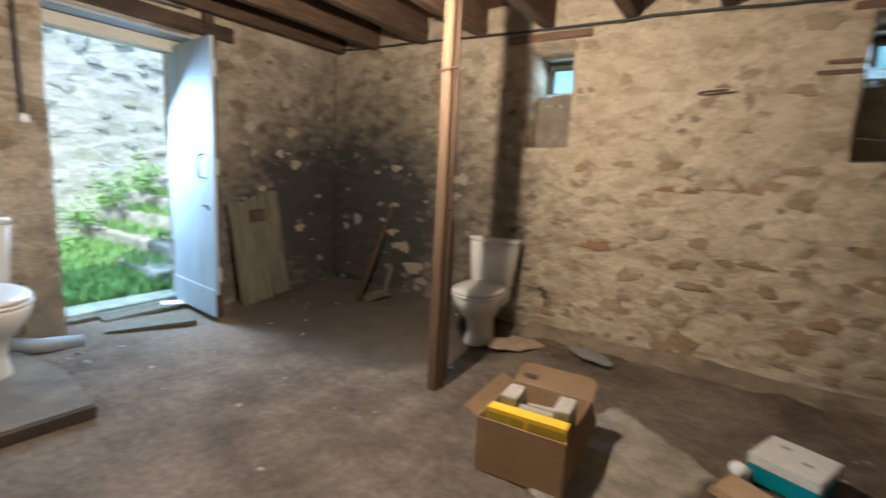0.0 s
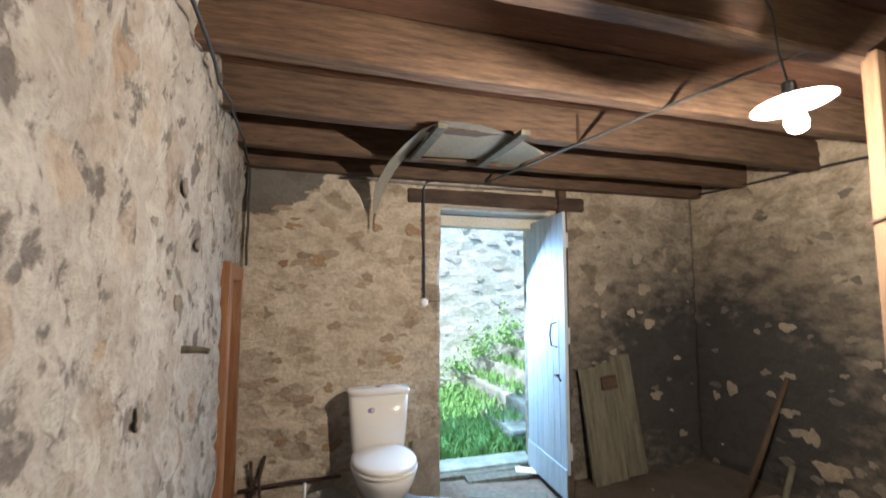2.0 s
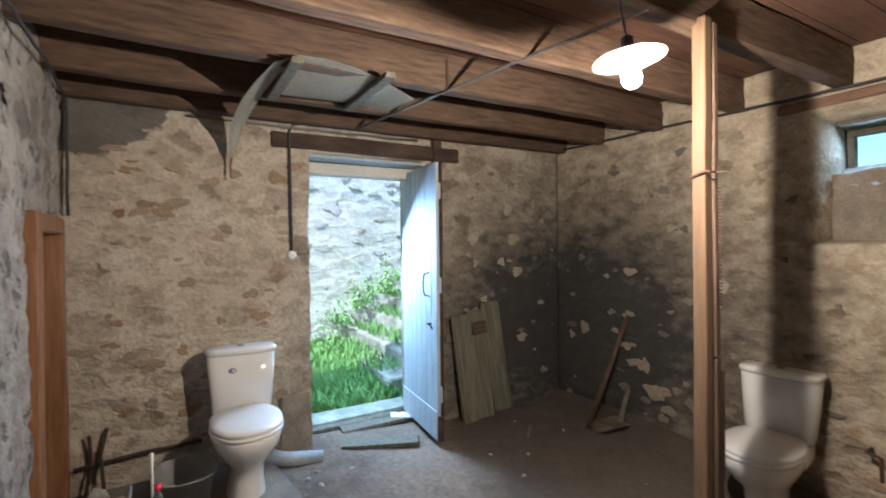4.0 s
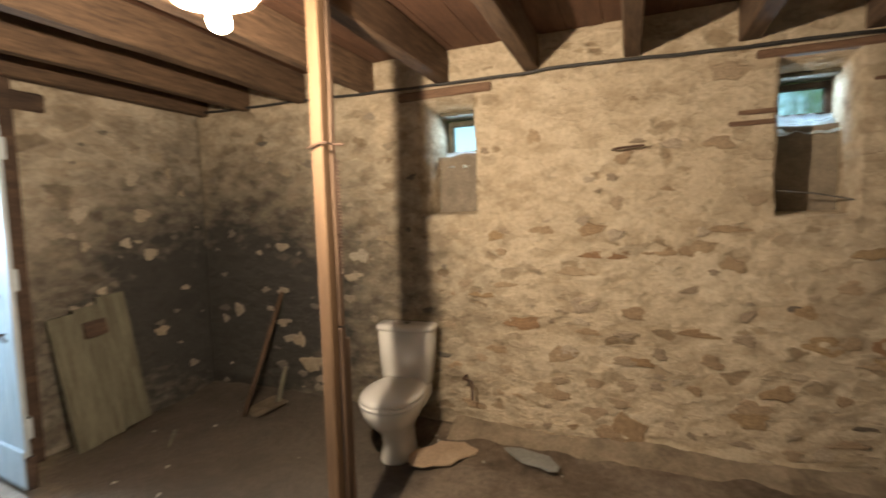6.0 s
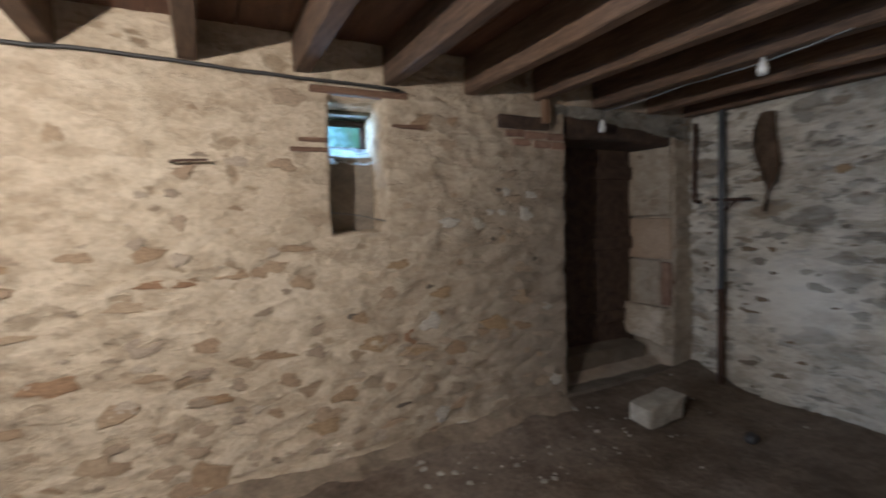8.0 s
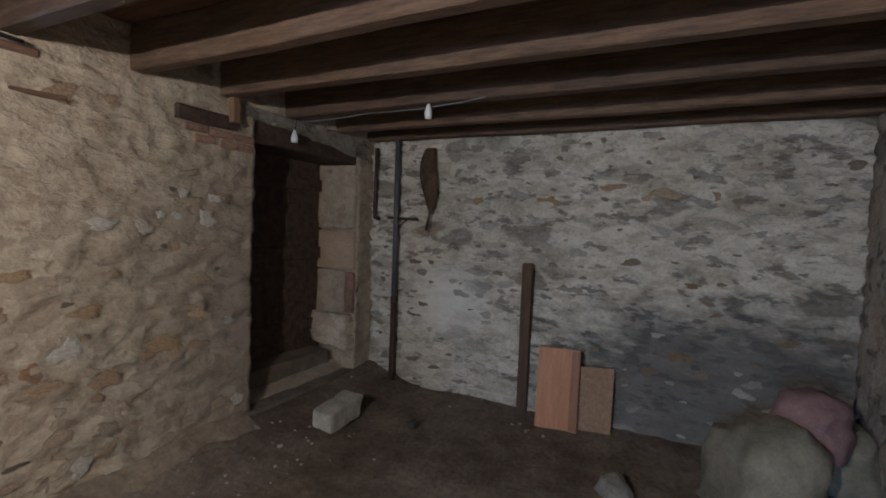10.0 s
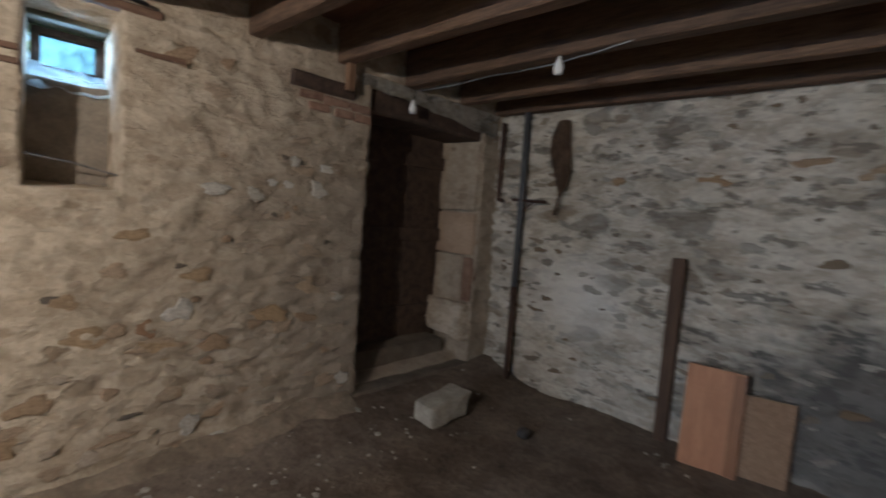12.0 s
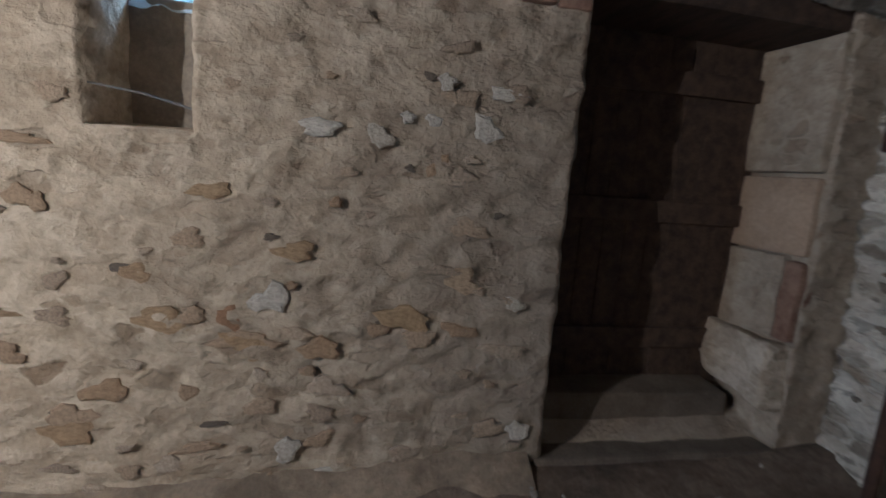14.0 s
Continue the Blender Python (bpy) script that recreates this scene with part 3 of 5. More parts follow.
# ceiling boards above the joists, one mesh
bm = bmesh.new()
x = WX - 0.4
while x < EX + 0.4:
    w = random.uniform(0.15, 0.2)
    for y0, y1 in ((-0.4, 1.7), (1.702, 4.0)):
        block((x + 0.002, y0, 2.50 + random.uniform(0, 0.004)), (x + w - 0.002, y1, 2.53), 0, bm)
    x += w
block((WX - 0.45, -0.45, 2.535), (EX + 0.45, 4.05, 2.60), 0, bm)
ceiling = part("ceiling", bm, BOARD)
tagged(ceiling, "dark reddish-brown plank ceiling over joists", "ceiling", kind="structure")

# joists
for k, x in enumerate((-3.06, -2.62, -2.08, -1.53, -0.975, -0.405, 0.155, 0.70, 1.215, 1.76, 2.30, 2.85, 3.40, 3.86)):
    zb = 2.302 - 0.035 * max(0, min(1, (x - 0.1) / 1.2)) - 0.004 * max(0, x - 1.3) + random.uniform(-0.003, 0.003)
    w = random.uniform(0.040, 0.048)
    j = part("ceiling_joist", timber((x - w, SY - 0.1, zb), (x + w, NY + 0.12, 2.499), 1, 14, 0.012, 0.008), JOIST)
    tagged(j, "rough brown timber ceiling joist", "joist", "ceiling joists")

# unseen slab added over the cellar, closing it and casting the yard's shadow
up = thing("unseen_sun_blocker", pose(0, 0, 2.62), "unseen slab added above the cellar to block the sun", "house", kind="structure")
part("blocker_body", block((-3.63, -3.5, 0), (4.4, 4.08, 0.22), 0.02), GARDENWALL, up)
part("blocker_top", block((-3.68, -3.6, 0.22), (4.5, 4.15, 0.35), 0.03), DARKWOOD, up)

# ground outside as one sheet
bm = bmesh.new()


def ground_height(x, y):
    if -3.6 < x < 4.6 and -0.6 < y < 4.05:
        return -0.25
    if x <= -3.6:
        z = 0.06 + 0.16 * min(1, max(0, (-3.75 - x) / 1.5))
    else:
        z = 0.0
    if y >= 4.05 and x > -3.0:
        z = 1.62 + 0.1 * min(6, y - 4.05) * 0.5
    return z + 0.03 * noise.noise(Vector((x, y, 0)) * 1.4)


xs = [-2500, -300, -60, -20, -10, -7] + [-6 + 0.12 * i for i in range(20)] + [-3.6, -3.59, -3.0, -2.99, -1, 1, 3, 4.59, 4.61, 7, 20, 60, 300, 2500]
ys = [-2500, -300, -60, -20, -8, -3, -0.61, -0.59] + [0.0 + 0.14 * i for i in range(29)] + [4.04, 4.06, 4.6, 5.5, 7, 10, 20, 60, 300, 2500]
gv = [[bm.verts.new((x, y, ground_height(x, y))) for y in ys] for x in xs]
for i in range(len(xs) - 1):
    for j in range(len(ys) - 1):
        bm.faces.new((gv[i][j], gv[i + 1][j], gv[i + 1][j + 1], gv[i][j + 1]))
ground = part("ground", bm, GRASS, smooth=True)
tagged(ground, "bright green grass in front of the door", "ground", kind="structure")

# fallen plaster and dust banked along the foot of the north wall
DUST = surface("plaster_dust", (0.17, 0.132, 0.092), (0.32, 0.255, 0.18), 7, 0.96, 0, 0.7, 0.02, spread=0.14, fine=45)
bm = bmesh.new()
n, m2 = 150, 7
vs = []
for i in range(n + 1):
    x = -0.95 + 3.42 * i / n
    reach = 0.16 + 0.10 * noise.noise((x * 1.3, 3, 0)) + 0.06 * noise.noise((x * 5, 8, 0))
    rise = 0.055 + 0.03 * noise.noise((x * 2.1, 5, 0))
    row = []
    for j in range(m2 + 1):
        k = j / m2
        y = NY + 0.02 - (reach + 0.02) * k
        lift = rise * (1 - k) ** 1.6 - 0.012 * (k > 0.99) + 0.010 * noise.noise((x * 14, y * 14, 1)) * (k < 0.95)
        row.append(bm.verts.new((x, y, floor_height(x, min(y, 3.575)) + lift)))
    vs.append(row)
for i in range(n):
    for j in range(m2):
        bm.faces.new((vs[i][j], vs[i + 1][j], vs[i + 1][j + 1], vs[i][j + 1]))
bank = part("dust_bank", bm, DUST, smooth=True)
tagged(bank, "pale plaster dust banked along the foot of the wall", "dust", kind="structure")

# ---- doors, windows and timber of the shell ----


def door_west():
    d = thing("door_1", pose(0, 0, 0), "open plank door painted faded blue-white in a timber frame", "door", kind="structure")
    part("frame_head", timber((-3.42, 1.275, 2.005), (-3.30, 2.205, 2.09), 1, 6, 0.004), CREAM, d, "pale painted frame head")
    part("frame_jamb", timber((-3.42, 1.272, 0.06), (-3.32, 1.318, 2.0), 2, 8, 0.004), DOORPAINT, d)
    part("frame_jamb", timber((-3.42, 2.165, 0.06), (-3.32, 2.208, 2.0), 2, 8, 0.004), DOORPAINT, d)
    part("soffit_board", timber((-3.62, 1.285, 2.098), (-3.15, 2.195, 2.122), 1, 5, 0.004), DOORPAINT, d)
    leaf = new("door_leaf")
    leaf.parent, leaf.matrix_local = d, pose(-3.40, 2.135, 0.12, 0, 0, -6)
    x = 0.0
    for k in range(7):
        w = 0.70 / 7
        b = part("plank", block((x + 0.0015, -0.024, 0.012 * random.random()), (x + w - 0.0015, 0, 1.93 + 0.006 * random.random()), 0.004), DOORPAINT, leaf)
        x += w
    for z in (0.25, 1.02, 1.68):
        part("rail", block((0.02, 0.001, z), (0.68, 0.024, z + 0.11), 0.004), DOORPAINT, leaf)
    part("kick_board", block((0.0, -0.034, 0.0), (0.70, -0.026, 0.20), 0.004), DOORPAINT, leaf)
    part("worn_edge", block((0.702, -0.03, 0.0), (0.72, 0.012, 0.17), 0.004), DARKWOOD, leaf, "dark worn corner piece")
    part("handle", tube([(0.575, -0.026, 1.16), (0.555, -0.06, 1.15), (0.545, -0.065, 1.07), (0.555, -0.06, 1.0), (0.575, -0.026, 0.99)], 0.006, 8), RUST, leaf, "bent iron pull handle", True)
    part("latch", tube([(0.60, -0.026, 0.80), (0.60, -0.06, 0.80), (0.66, -0.06, 0.80), (0.665, -0.045, 0.77)], 0.006, 8), RUST, leaf, "small iron latch", True)
    return d


door_west()
lint = part("door_lintel", timber((-3.36, 1.03, 2.135), (-3.108, 2.49, 2.245), 1, 10, 0.012, 0.012), DARKWOOD)
tagged(lint, "dark worn timber lintel over the open door", "lintel", kind="structure")
jp = part("jamb_post", timber((-3.15, 2.245, 0.06), (-3.085, 2.315, 2.31), 2, 8, 0.008), DARKWOOD)
tagged(jp, "dark timber jamb post beside the open door", "post", kind="structure")
sill = part("threshold_stone", block((-3.72, 1.27, -0.05), (-3.47, 2.23, 0.115), 0.015, jitter=0.012), STEPSTONE)
tagged(sill, "worn pale stone door threshold", "threshold", kind="structure")
tb = part("threshold_beam", timber((-3.46, 1.29, 0.05), (-3.385, 2.05, 0.11), 1, 6, 0.012), GREYWOOD)
tagged(tb, "weathered timber strip along the threshold", "timber strip")
for x, z0, z1, x1 in ((-1.29, 2.207, 2.262, -0.655), (0.735, 2.202, 2.242, 1.32)):
    l = part("window_lintel", timber((x, NY - 0.022, z0), (x1, NY + 0.2, z1), 0, 6, 0.01, 0.008), LINTEL)
    tagged(l, "reddish-brown timber lintel over a small window", "lintel", "window lintels", "structure")


def small_window(x0, x1, z0, z1, y, film, label, wood):
    w = thing("window", pose(0, 0, 0), label, "window", "small cellar windows", "structure")
    t = 0.035
    part("window_frame", block((x0, y, z1 - t), (x1, y + 0.05, z1), 0.004), wood, w)
    part("window_frame", block((x0, y, z0), (x1, y + 0.05, z0 + t), 0.004), wood, w)
    part("window_frame", block((x0, y, z0 + t), (x0 + t, y + 0.05, z1 - t), 0.004), wood, w)
    part("window_frame", block((x1 - t, y, z0 + t), (x1, y + 0.05, z1 - t), 0.004), wood, w)
    g = part("pane", block((x0 + t, y + 0.02, z0 + t), (x1 - t, y + 0.024, z1 - t)), GLASS, w)
    g.visible_shadow = False
    if film:
        bm = bmesh.new()
        n, mrow = 16, 10
        vs = [[bm.verts.new((x0 - 0.02 + (x1 - x0 + 0.05) * i / n, y - 0.135 + 0.125 * j / mrow + 0.022 * noise.noise((i * 0.35, j * 0.5, x0 * 9)),
                             z0 - film * (1 - j / mrow) ** 0.8 + 0.025 * noise.noise((i * 0.3, j * 0.4, 3 + x0)) + 0.03)) for j in range(mrow + 1)] for i in range(n + 1)]
        for i in range(n):
            for j in range(mrow):
                bm.faces.new((vs[i][j], vs[i + 1][j], vs[i + 1][j + 1], vs[i][j + 1]))
        bmesh.ops.solidify(bm, geom=bm.faces[:], thickness=0.002)
        part("plastic_sheet", bm, FILM, w, "crumpled dusty clear plastic sheet under the pane", True)
    return w


small_window(-1.10, -0.80, 1.88, 2.13, NY + 0.40, 0.12, "small deep cellar window with dusty plastic, bright outside", GREYWOOD)
small_window(0.89, 1.17, 1.93, 2.135, NY + 0.38, 0.12, "small deep cellar window in a dark frame, greenery outside", DARKWOOD)
for x0, x1 in ((-1.10, -0.80), (0.86, 1.19)):
    b = part("window_soffit_board", timber((x0, NY + 0.24, 2.142), (x1, NY + 0.42, 2.168), 0, 4, 0.004), GREYWOOD)
    tagged(b, "greyed board under the window lintel", "board", "window soffit boards", "structure")

for x0, x1, z0, z1 in ((-1.15, -0.775, 1.42, 1.875), (0.84, 1.175, 1.37, 1.885)):
    bm = block((x0 - 0.03, NY + 0.27, z0), (x1 + 0.03, NY + 0.46, z1), 0.02, jitter=0.008)
    bmesh.ops.subdivide_edges(bm, edges=bm.edges[:], cuts=6, use_grid_fill=True)
    for v in bm.verts:
        v.co += 0.02 * Vector((0, noise.noise(v.co * 9), noise.noise(v.co * 7 + Vector((3, 0, 0)))))
    b = part("niche_infill", bm, GREYMORTAR, smooth=True)
    tagged(b, "rough grey mortar infill below the small window", "wall infill", "window niche infills", "structure")
o = part("niche_rod", tube([(0.835, NY + 0.03, 1.535), (1.0, NY + 0.035, 1.515), (1.165, NY + 0.03, 1.475)], 0.004, 6), METAL)
tagged(o, "thin metal rod across the window niche", "rod")

# blocked doorway to the east
lb = part("doorway_lintel", timber((2.42, NY + 0.035, 2.03), (3.80, NY + 0.44, 2.195), 0, 14, 0.02, 0.014), DARKWOOD)
tagged(lb, "blackened recessed timber lintel over the dark doorway", "lintel", kind="structure")
le = part("lintel_end", timber((1.96, NY - 0.028, 2.075), (2.40, NY + 0.14, 2.165), 0, 8, 0.02, 0.014), DARKWOOD)
tagged(le, "broken dark timber end set in the wall", "timber", kind="structure")
# ragged plaster lip hanging over the lintel
bm = bmesh.new()
n = 44
vs = []
for i in range(n + 1):
    x = 2.44 + 1.42 * i / n
    low = 2.185 - 0.135 * (i / n) ** 1.6 + 0.028 * noise.noise((x * 5, 1, 0)) + 0.014 * noise.noise((x * 17, 4, 0))
    vs.append([bm.verts.new((x, NY - 0.014 + 0.008 * noise.noise((x * 7, j * 1.3, 2)), 2.262 + (low - 2.262) * j / 4)) for j in range(5)])
for i in range(n):
    for j in range(4):
        bm.faces.new((vs[i][j], vs[i + 1][j], vs[i + 1][j + 1], vs[i][j + 1]))
bmesh.ops.solidify(bm, geom=bm.faces[:], thickness=-0.028)
lip = part("plaster_lip", bm, LIME_E, smooth=True)
tagged(lip, "ragged pale plaster edge over the dark lintel", "plaster", kind="structure")
nb = part("joist_packing", timber((2.30, NY - 0.075, 2.115), (2.352, NY - 0.03, 2.32), 2, 4, 0.006, 0.005), POSTWOOD)
tagged(nb, "short timber packing piece under a joist", "timber piece")
BRICK = surface("worn_red_brick", (0.22, 0.125, 0.085), (0.34, 0.22, 0.155), 14, 0.9, 0, 0.5, 0.01, vary=0.2)
for x, w, z in ((2.02, 0.15, 2.018), (2.18, 0.17, 2.012), (2.36, 0.155, 2.006), (2.08, 0.14, 1.958), (2.26, 0.13, 1.953), (2.395, 0.13, 1.948)):
    b = part("lintel_brick", block((x, NY - 0.020, z), (x + w, NY + 0.08, z + 0.05), 0.010, jitter=0.006), BRICK)
    tagged(b, "worn reddish brick under the dark lintel", "brick", "bricks under the lintel")
d = thing("door_2", pose(0, NY + 0.392, 0), "dark brown ledged plank door deep in the doorway", "door", kind="structure")
x = 2.56
while x < 3.72:
    part("plank", block((x, 0.03, 0.30), (x + 0.118, 0.055, 2.10), 0.004), DARKWOOD, d)
    x += 0.12
for z in (0.50, 1.16, 1.78):
    part("ledge", block((2.60, 0.0, z), (3.66, 0.028, z + 0.11), 0.006), DARKWOOD, d)
s1 = part("doorway_step", block((2.50, NY - 0.03, -0.1), (3.70, NY + 0.24, 0.155), 0.02, jitter=0.015), CONCRETE)
tagged(s1, "low worn stone step in the dark doorway", "step", "doorway steps", "structure")
s2 = part("doorway_step", block((2.55, NY + 0.22, -0.1), (3.62, NY + 0.52, 0.335), 0.02, jitter=0.012), CONCRETE)
tagged(s2, "upper worn stone step in the dark doorway", "step", "doorway steps", "structure")
for z0, z1, y0, y1, mat in ((0.66, 1.06, 0.10, 0.44, LIME_N), (0.68, 1.05, 0.012, 0.095, BRICK), (1.07, 1.43, 0.012, 0.44, TANSTONE), (1.44, 2.025, 0.012, 0.44, LIME_N)):
    bm = block((3.66, NY + y0, z0), (3.76, NY + y1, z1), 0.014, jitter=0.008)
    bmesh.ops.subdivide_edges(bm, edges=bm.edges[:], cuts=3, use_grid_fill=True)
    for v in bm.verts:
        v.co.x += 0.014 * noise.noise(v.co * 6)
        v.co.y += 0.016 * noise.noise(v.co * 8 + Vector((0, 5, 0)))
    q = part("jamb_stone", bm, mat, smooth=True)
    tagged(q, "pale dressed stone lining the doorway reveal", "stone", "doorway reveal stones")
bm = block((3.585, NY + 0.02, 0.36), (3.76, NY + 0.43, 0.66), 0.03, jitter=0.02)
bmesh.ops.subdivide_edges(bm, edges=bm.edges[:], cuts=5, use_grid_fill=True)
for v in bm.verts:
    v.co.x += 0.12 * max(0, 0.52 - v.co.z) + 0.03 * noise.noise(v.co * 7)
    v.co.z += 0.03 * noise.noise(v.co * 6 + Vector((4, 0, 0)))
q = part("jamb_base_stone", bm, LIME_W, smooth=True)
tagged(q, "broken whitewashed stone at the foot of the doorway reveal", "stone")

# low door in the south wall
d = thing("door_3", pose(0, 0, 0), "closed low door in a brown varnished timber frame", "door", kind="structure")
part("frame_jamb", timber((-2.50, SY - 0.12, 0.10), (-2.40, SY + 0.035, 1.64), 2, 6, 0.004), FRAMEWOOD, d)
part("frame_jamb", timber((-3.105, SY - 0.12, 0.10), (-3.03, SY + 0.02, 1.64), 2, 6, 0.004), FRAMEWOOD, d)
part("frame_head", timber((-3.03, SY - 0.12, 1.56), (-2.50, SY + 0.03, 1.64), 0, 4, 0.004), FRAMEWOOD, d)
part("upper_panel", block((-3.03, SY - 0.10, 0.98), (-2.50, SY - 0.075, 1.56), 0.003), WHITECARD, d, "white upper panel")
part("lower_panel", block((-3.03, SY - 0.10, 0.12), (-2.50, SY - 0.07, 0.978), 0.003), DARKWOOD, d, "dark lower panel")

# ---- outside the west door ----
gw = wall("garden_wall", (-5.75, -3.0, 0), (0, 1, 0), (1, 0, 0), 9.0, 4.2, 0.5, [], GARDENWALL, 0.007, 0.10, "pale mossy rubble garden wall in sunlight", -0.1)
for k in range(5):
    y0 = 2.16 + 0.27 * k
    s = part("garden_step", block((-5.72, y0, -0.1), (-3.85, y0 + 0.9, 0.30 + 0.17 * k), 0.03, jitter=0.05), STEPSTONE)
    tagged(s, "mossy pale stone garden step beside the grass", "step", "garden steps", "structure")


def blades(name, n, area, size, material, label, hfun, category):
    vs, fs = [], []
    for k in range(n):
        x, y = random.uniform(area[0], area[1]), random.uniform(area[2], area[3])
        z = hfun(x, y) - 0.01
        a, h = random.uniform(0, math.pi), size * random.uniform(0.5, 1.4)
        w = size * 0.14
        lx, ly = random.uniform(-0.5, 0.5) * h, random.uniform(-0.5, 0.5) * h
        dx, dy = w * math.cos(a), w * math.sin(a)
        i = len(vs)
        vs += [(x - dx, y - dy, z), (x + dx, y + dy, z), (x + dx * 0.6 + lx * 0.4, y + dy * 0.6 + ly * 0.4, z + h * 0.6), (x - dx * 0.6 + lx * 0.4, y - dy * 0.6 + ly * 0.4, z + h * 0.6), (x + lx, y + ly, z + h)]
        fs += [(i, i + 1, i + 2, i + 3), (i + 3, i + 2, i + 4)]
    me = bpy.data.meshes.new(name)
    me.from_pydata(vs, [], fs)
    me.materials.append(material)
    return tagged(new(name, me), label, category, kind="stuff")


blades("grass", 14000, (-5.7, -3.75, 0.2, 2.3), 0.12, BLADE, "bright green grass and weeds outside the door", ground_height, "grass")
blades("step_weeds", 1300, (-5.7, -4.0, 2.1, 3.2), 0.08, BLADE, "green weeds growing on the garden steps", lambda x, y: 0.30 + 0.17 * max(0, min(4, int((y - 2.16) / 0.27))), "weeds")


def wall_weeds(n, seed):
    """Small leaves in loose clumps at the foot of the garden wall."""
    rnd = random.Random(seed)
    spots = [(rnd.uniform(-5.7, -5.35), rnd.uniform(1.2, 3.0), rnd.uniform(0.04, 0.15)) for _ in range(30)]
    vs, fs = [], []
    for _ in range(n):
        x, y, r = rnd.choice(spots)
        c = Vector((min(-5.3, max(-5.72, x + rnd.gauss(0, 0.08))), y + rnd.gauss(0, r * 0.6), 0.22 + abs(rnd.gauss(0, r * 1.2))))
        if y > 2.16:
            c.z += 0.3 + 0.17 * int((y - 2.16) / 0.27)
        u = Vector([rnd.gauss(0, 1) for _ in range(3)]).normalized()
        w = u.orthogonal().normalized()
        k = 0.02 * rnd.uniform(0.5, 1.5)
        i = len(vs)
        vs += [c - u * k, c + w * k * 0.55, c + u * k, c - w * k * 0.55]
        fs += [(i, i + 1, i + 2), (i, i + 2, i + 3)]
    me = bpy.data.meshes.new("wall_weeds")
    me.from_pydata(vs, [], fs)
    me.materials.append(BLADE)
    return tagged(new("wall_weeds", me), "green weeds growing against the garden wall", "weeds", kind="stuff")


wall_weeds(2000, 3)


def bush(x, y, z, size, seed):
    rnd = random.Random(seed)
    b = thing("bush", pose(x, y, z), "leafy green bush outside the cellar window", "bush", "bushes behind the windows")
    bm = bmesh.new()
    tips = []
    for k in range(7):
        a = rnd.uniform(0, 6.28)
        tip = Vector((math.cos(a) * size * 0.5, math.sin(a) * size * 0.35, size * rnd.uniform(0.6, 1.2)))
        tips.append(tip)
        tube([(0, 0, -0.05), tip * 0.45 + Vector((0, 0, 0.05)), tip], [0.02, 0.012, 0.004], 6, bm)
    part("trunk", bm, BARK, b, "", True)
    vs, fs = [], []
    for k in range(1500):
        c = rnd.choice(tips) * rnd.uniform(0.5, 1.05) + Vector([rnd.gauss(0, size * 0.13) for _ in range(3)])
        u = Vector([rnd.gauss(0, 1) for _ in range(3)]).normalized()
        w = u.orthogonal().normalized()
        s = 0.035 * rnd.uniform(0.6, 1.4)
        i = len(vs)
        vs += [c - u * s, c + w * s * 0.5, c + u * s, c - w * s * 0.5]
        fs += [(i, i + 1, i + 2), (i, i + 2, i + 3)]
    me = bpy.data.meshes.new("crown")
    me.from_pydata(vs, [], fs)
    me.materials.append(LEAF)
    o = new("crown", me)
    o.parent = b
    return b


for k, (x, y, s) in enumerate(((1.9, 7.6, 1.0), (0.7, 8.2, 1.1), (3.0, 8.6, 1.5))):
    bush(x, y, ground_height(x, y), s, k + 5)

# ---- things in the west half ----
POST = (-0.918, 2.20)
p = thing("support_post", pose(POST[0], POST[1], 0.09), "pale pine prop nailed to a brown timber post", "post")
part("pine_prop", timber((-0.034, -0.024, -0.04), (0.018, 0.022, 2.235), 2, 12, 0.006, 0.004), PINE, p, "pale sawn pine prop")
part("timber_post", timber((-0.028, 0.025, 0.95), (0.022, 0.056, 2.22), 2, 12, 0.006, 0.005), DARKPOST, p, "brown timber post behind the prop")
part("lower_splice", timber((-0.03, 0.025, -0.04), (0.024, 0.062, 0.945), 2, 4, 0.006, 0.006), DARKPOST, p, "dark lower splice timber")
part("splice_strip", timber((0.000, 0.064, 0.0), (0.026, 0.086, 0.895), 2, 5, 0.006, 0.004), DARKPOST, p, "short frayed timber strip")
part("nail", tube([(-0.045, -0.039, 1.632), (0.02, -0.039, 1.65), (0.039, -0.036, 1.648), (0.041, 0.0, 1.647), (0.075, 0.02, 1.645)], 0.004, 6), RUST, p, "bent rusty nail and wire")
bm = bmesh.new()
for k in range(34):
    z = 1.15 + 0.45 * k / 34
    tube([(0.032 + 0.008 * math.cos(a), 0.040 + 0.008 * math.sin(a), z + 0.006 * a / 6.28) for a in [6.28 * i / 6 for i in range(7)]], 0.002, 4, bm)
part("spring", bm, RUST, p, "long rusty coil spring")

lampo = thing("ceiling_lamp", pose(*BULB), "lit bulb under a small white enamel disc shade", "lamp")
lampo.rotation_euler = (radians(4), radians(-5), 0)
bm = rings([(0.046, 0, 0, 0.022, 0.022), (0.058, 0, 0, 0.03, 0.03), (0.050, 0, 0, 0.062, 0.062), (0.036, 0, 0, 0.098, 0.098), (0.034, 0, 0, 0.103, 0.103)], 36, close=(False, False))
bmesh.ops.solidify(bm, geom=bm.faces[:], thickness=0.003)
part("shade", bm, ENAMEL, lampo, "white enamel disc shade", True)
part("holder", rings([(0.03, 0, 0, 0.017, 0.017), (0.06, 0, 0, 0.02, 0.02), (0.10, 0, 0, 0.018, 0.018), (0.105, 0, 0, 0.008, 0.008)], 16), BLACK, lampo, "", True)
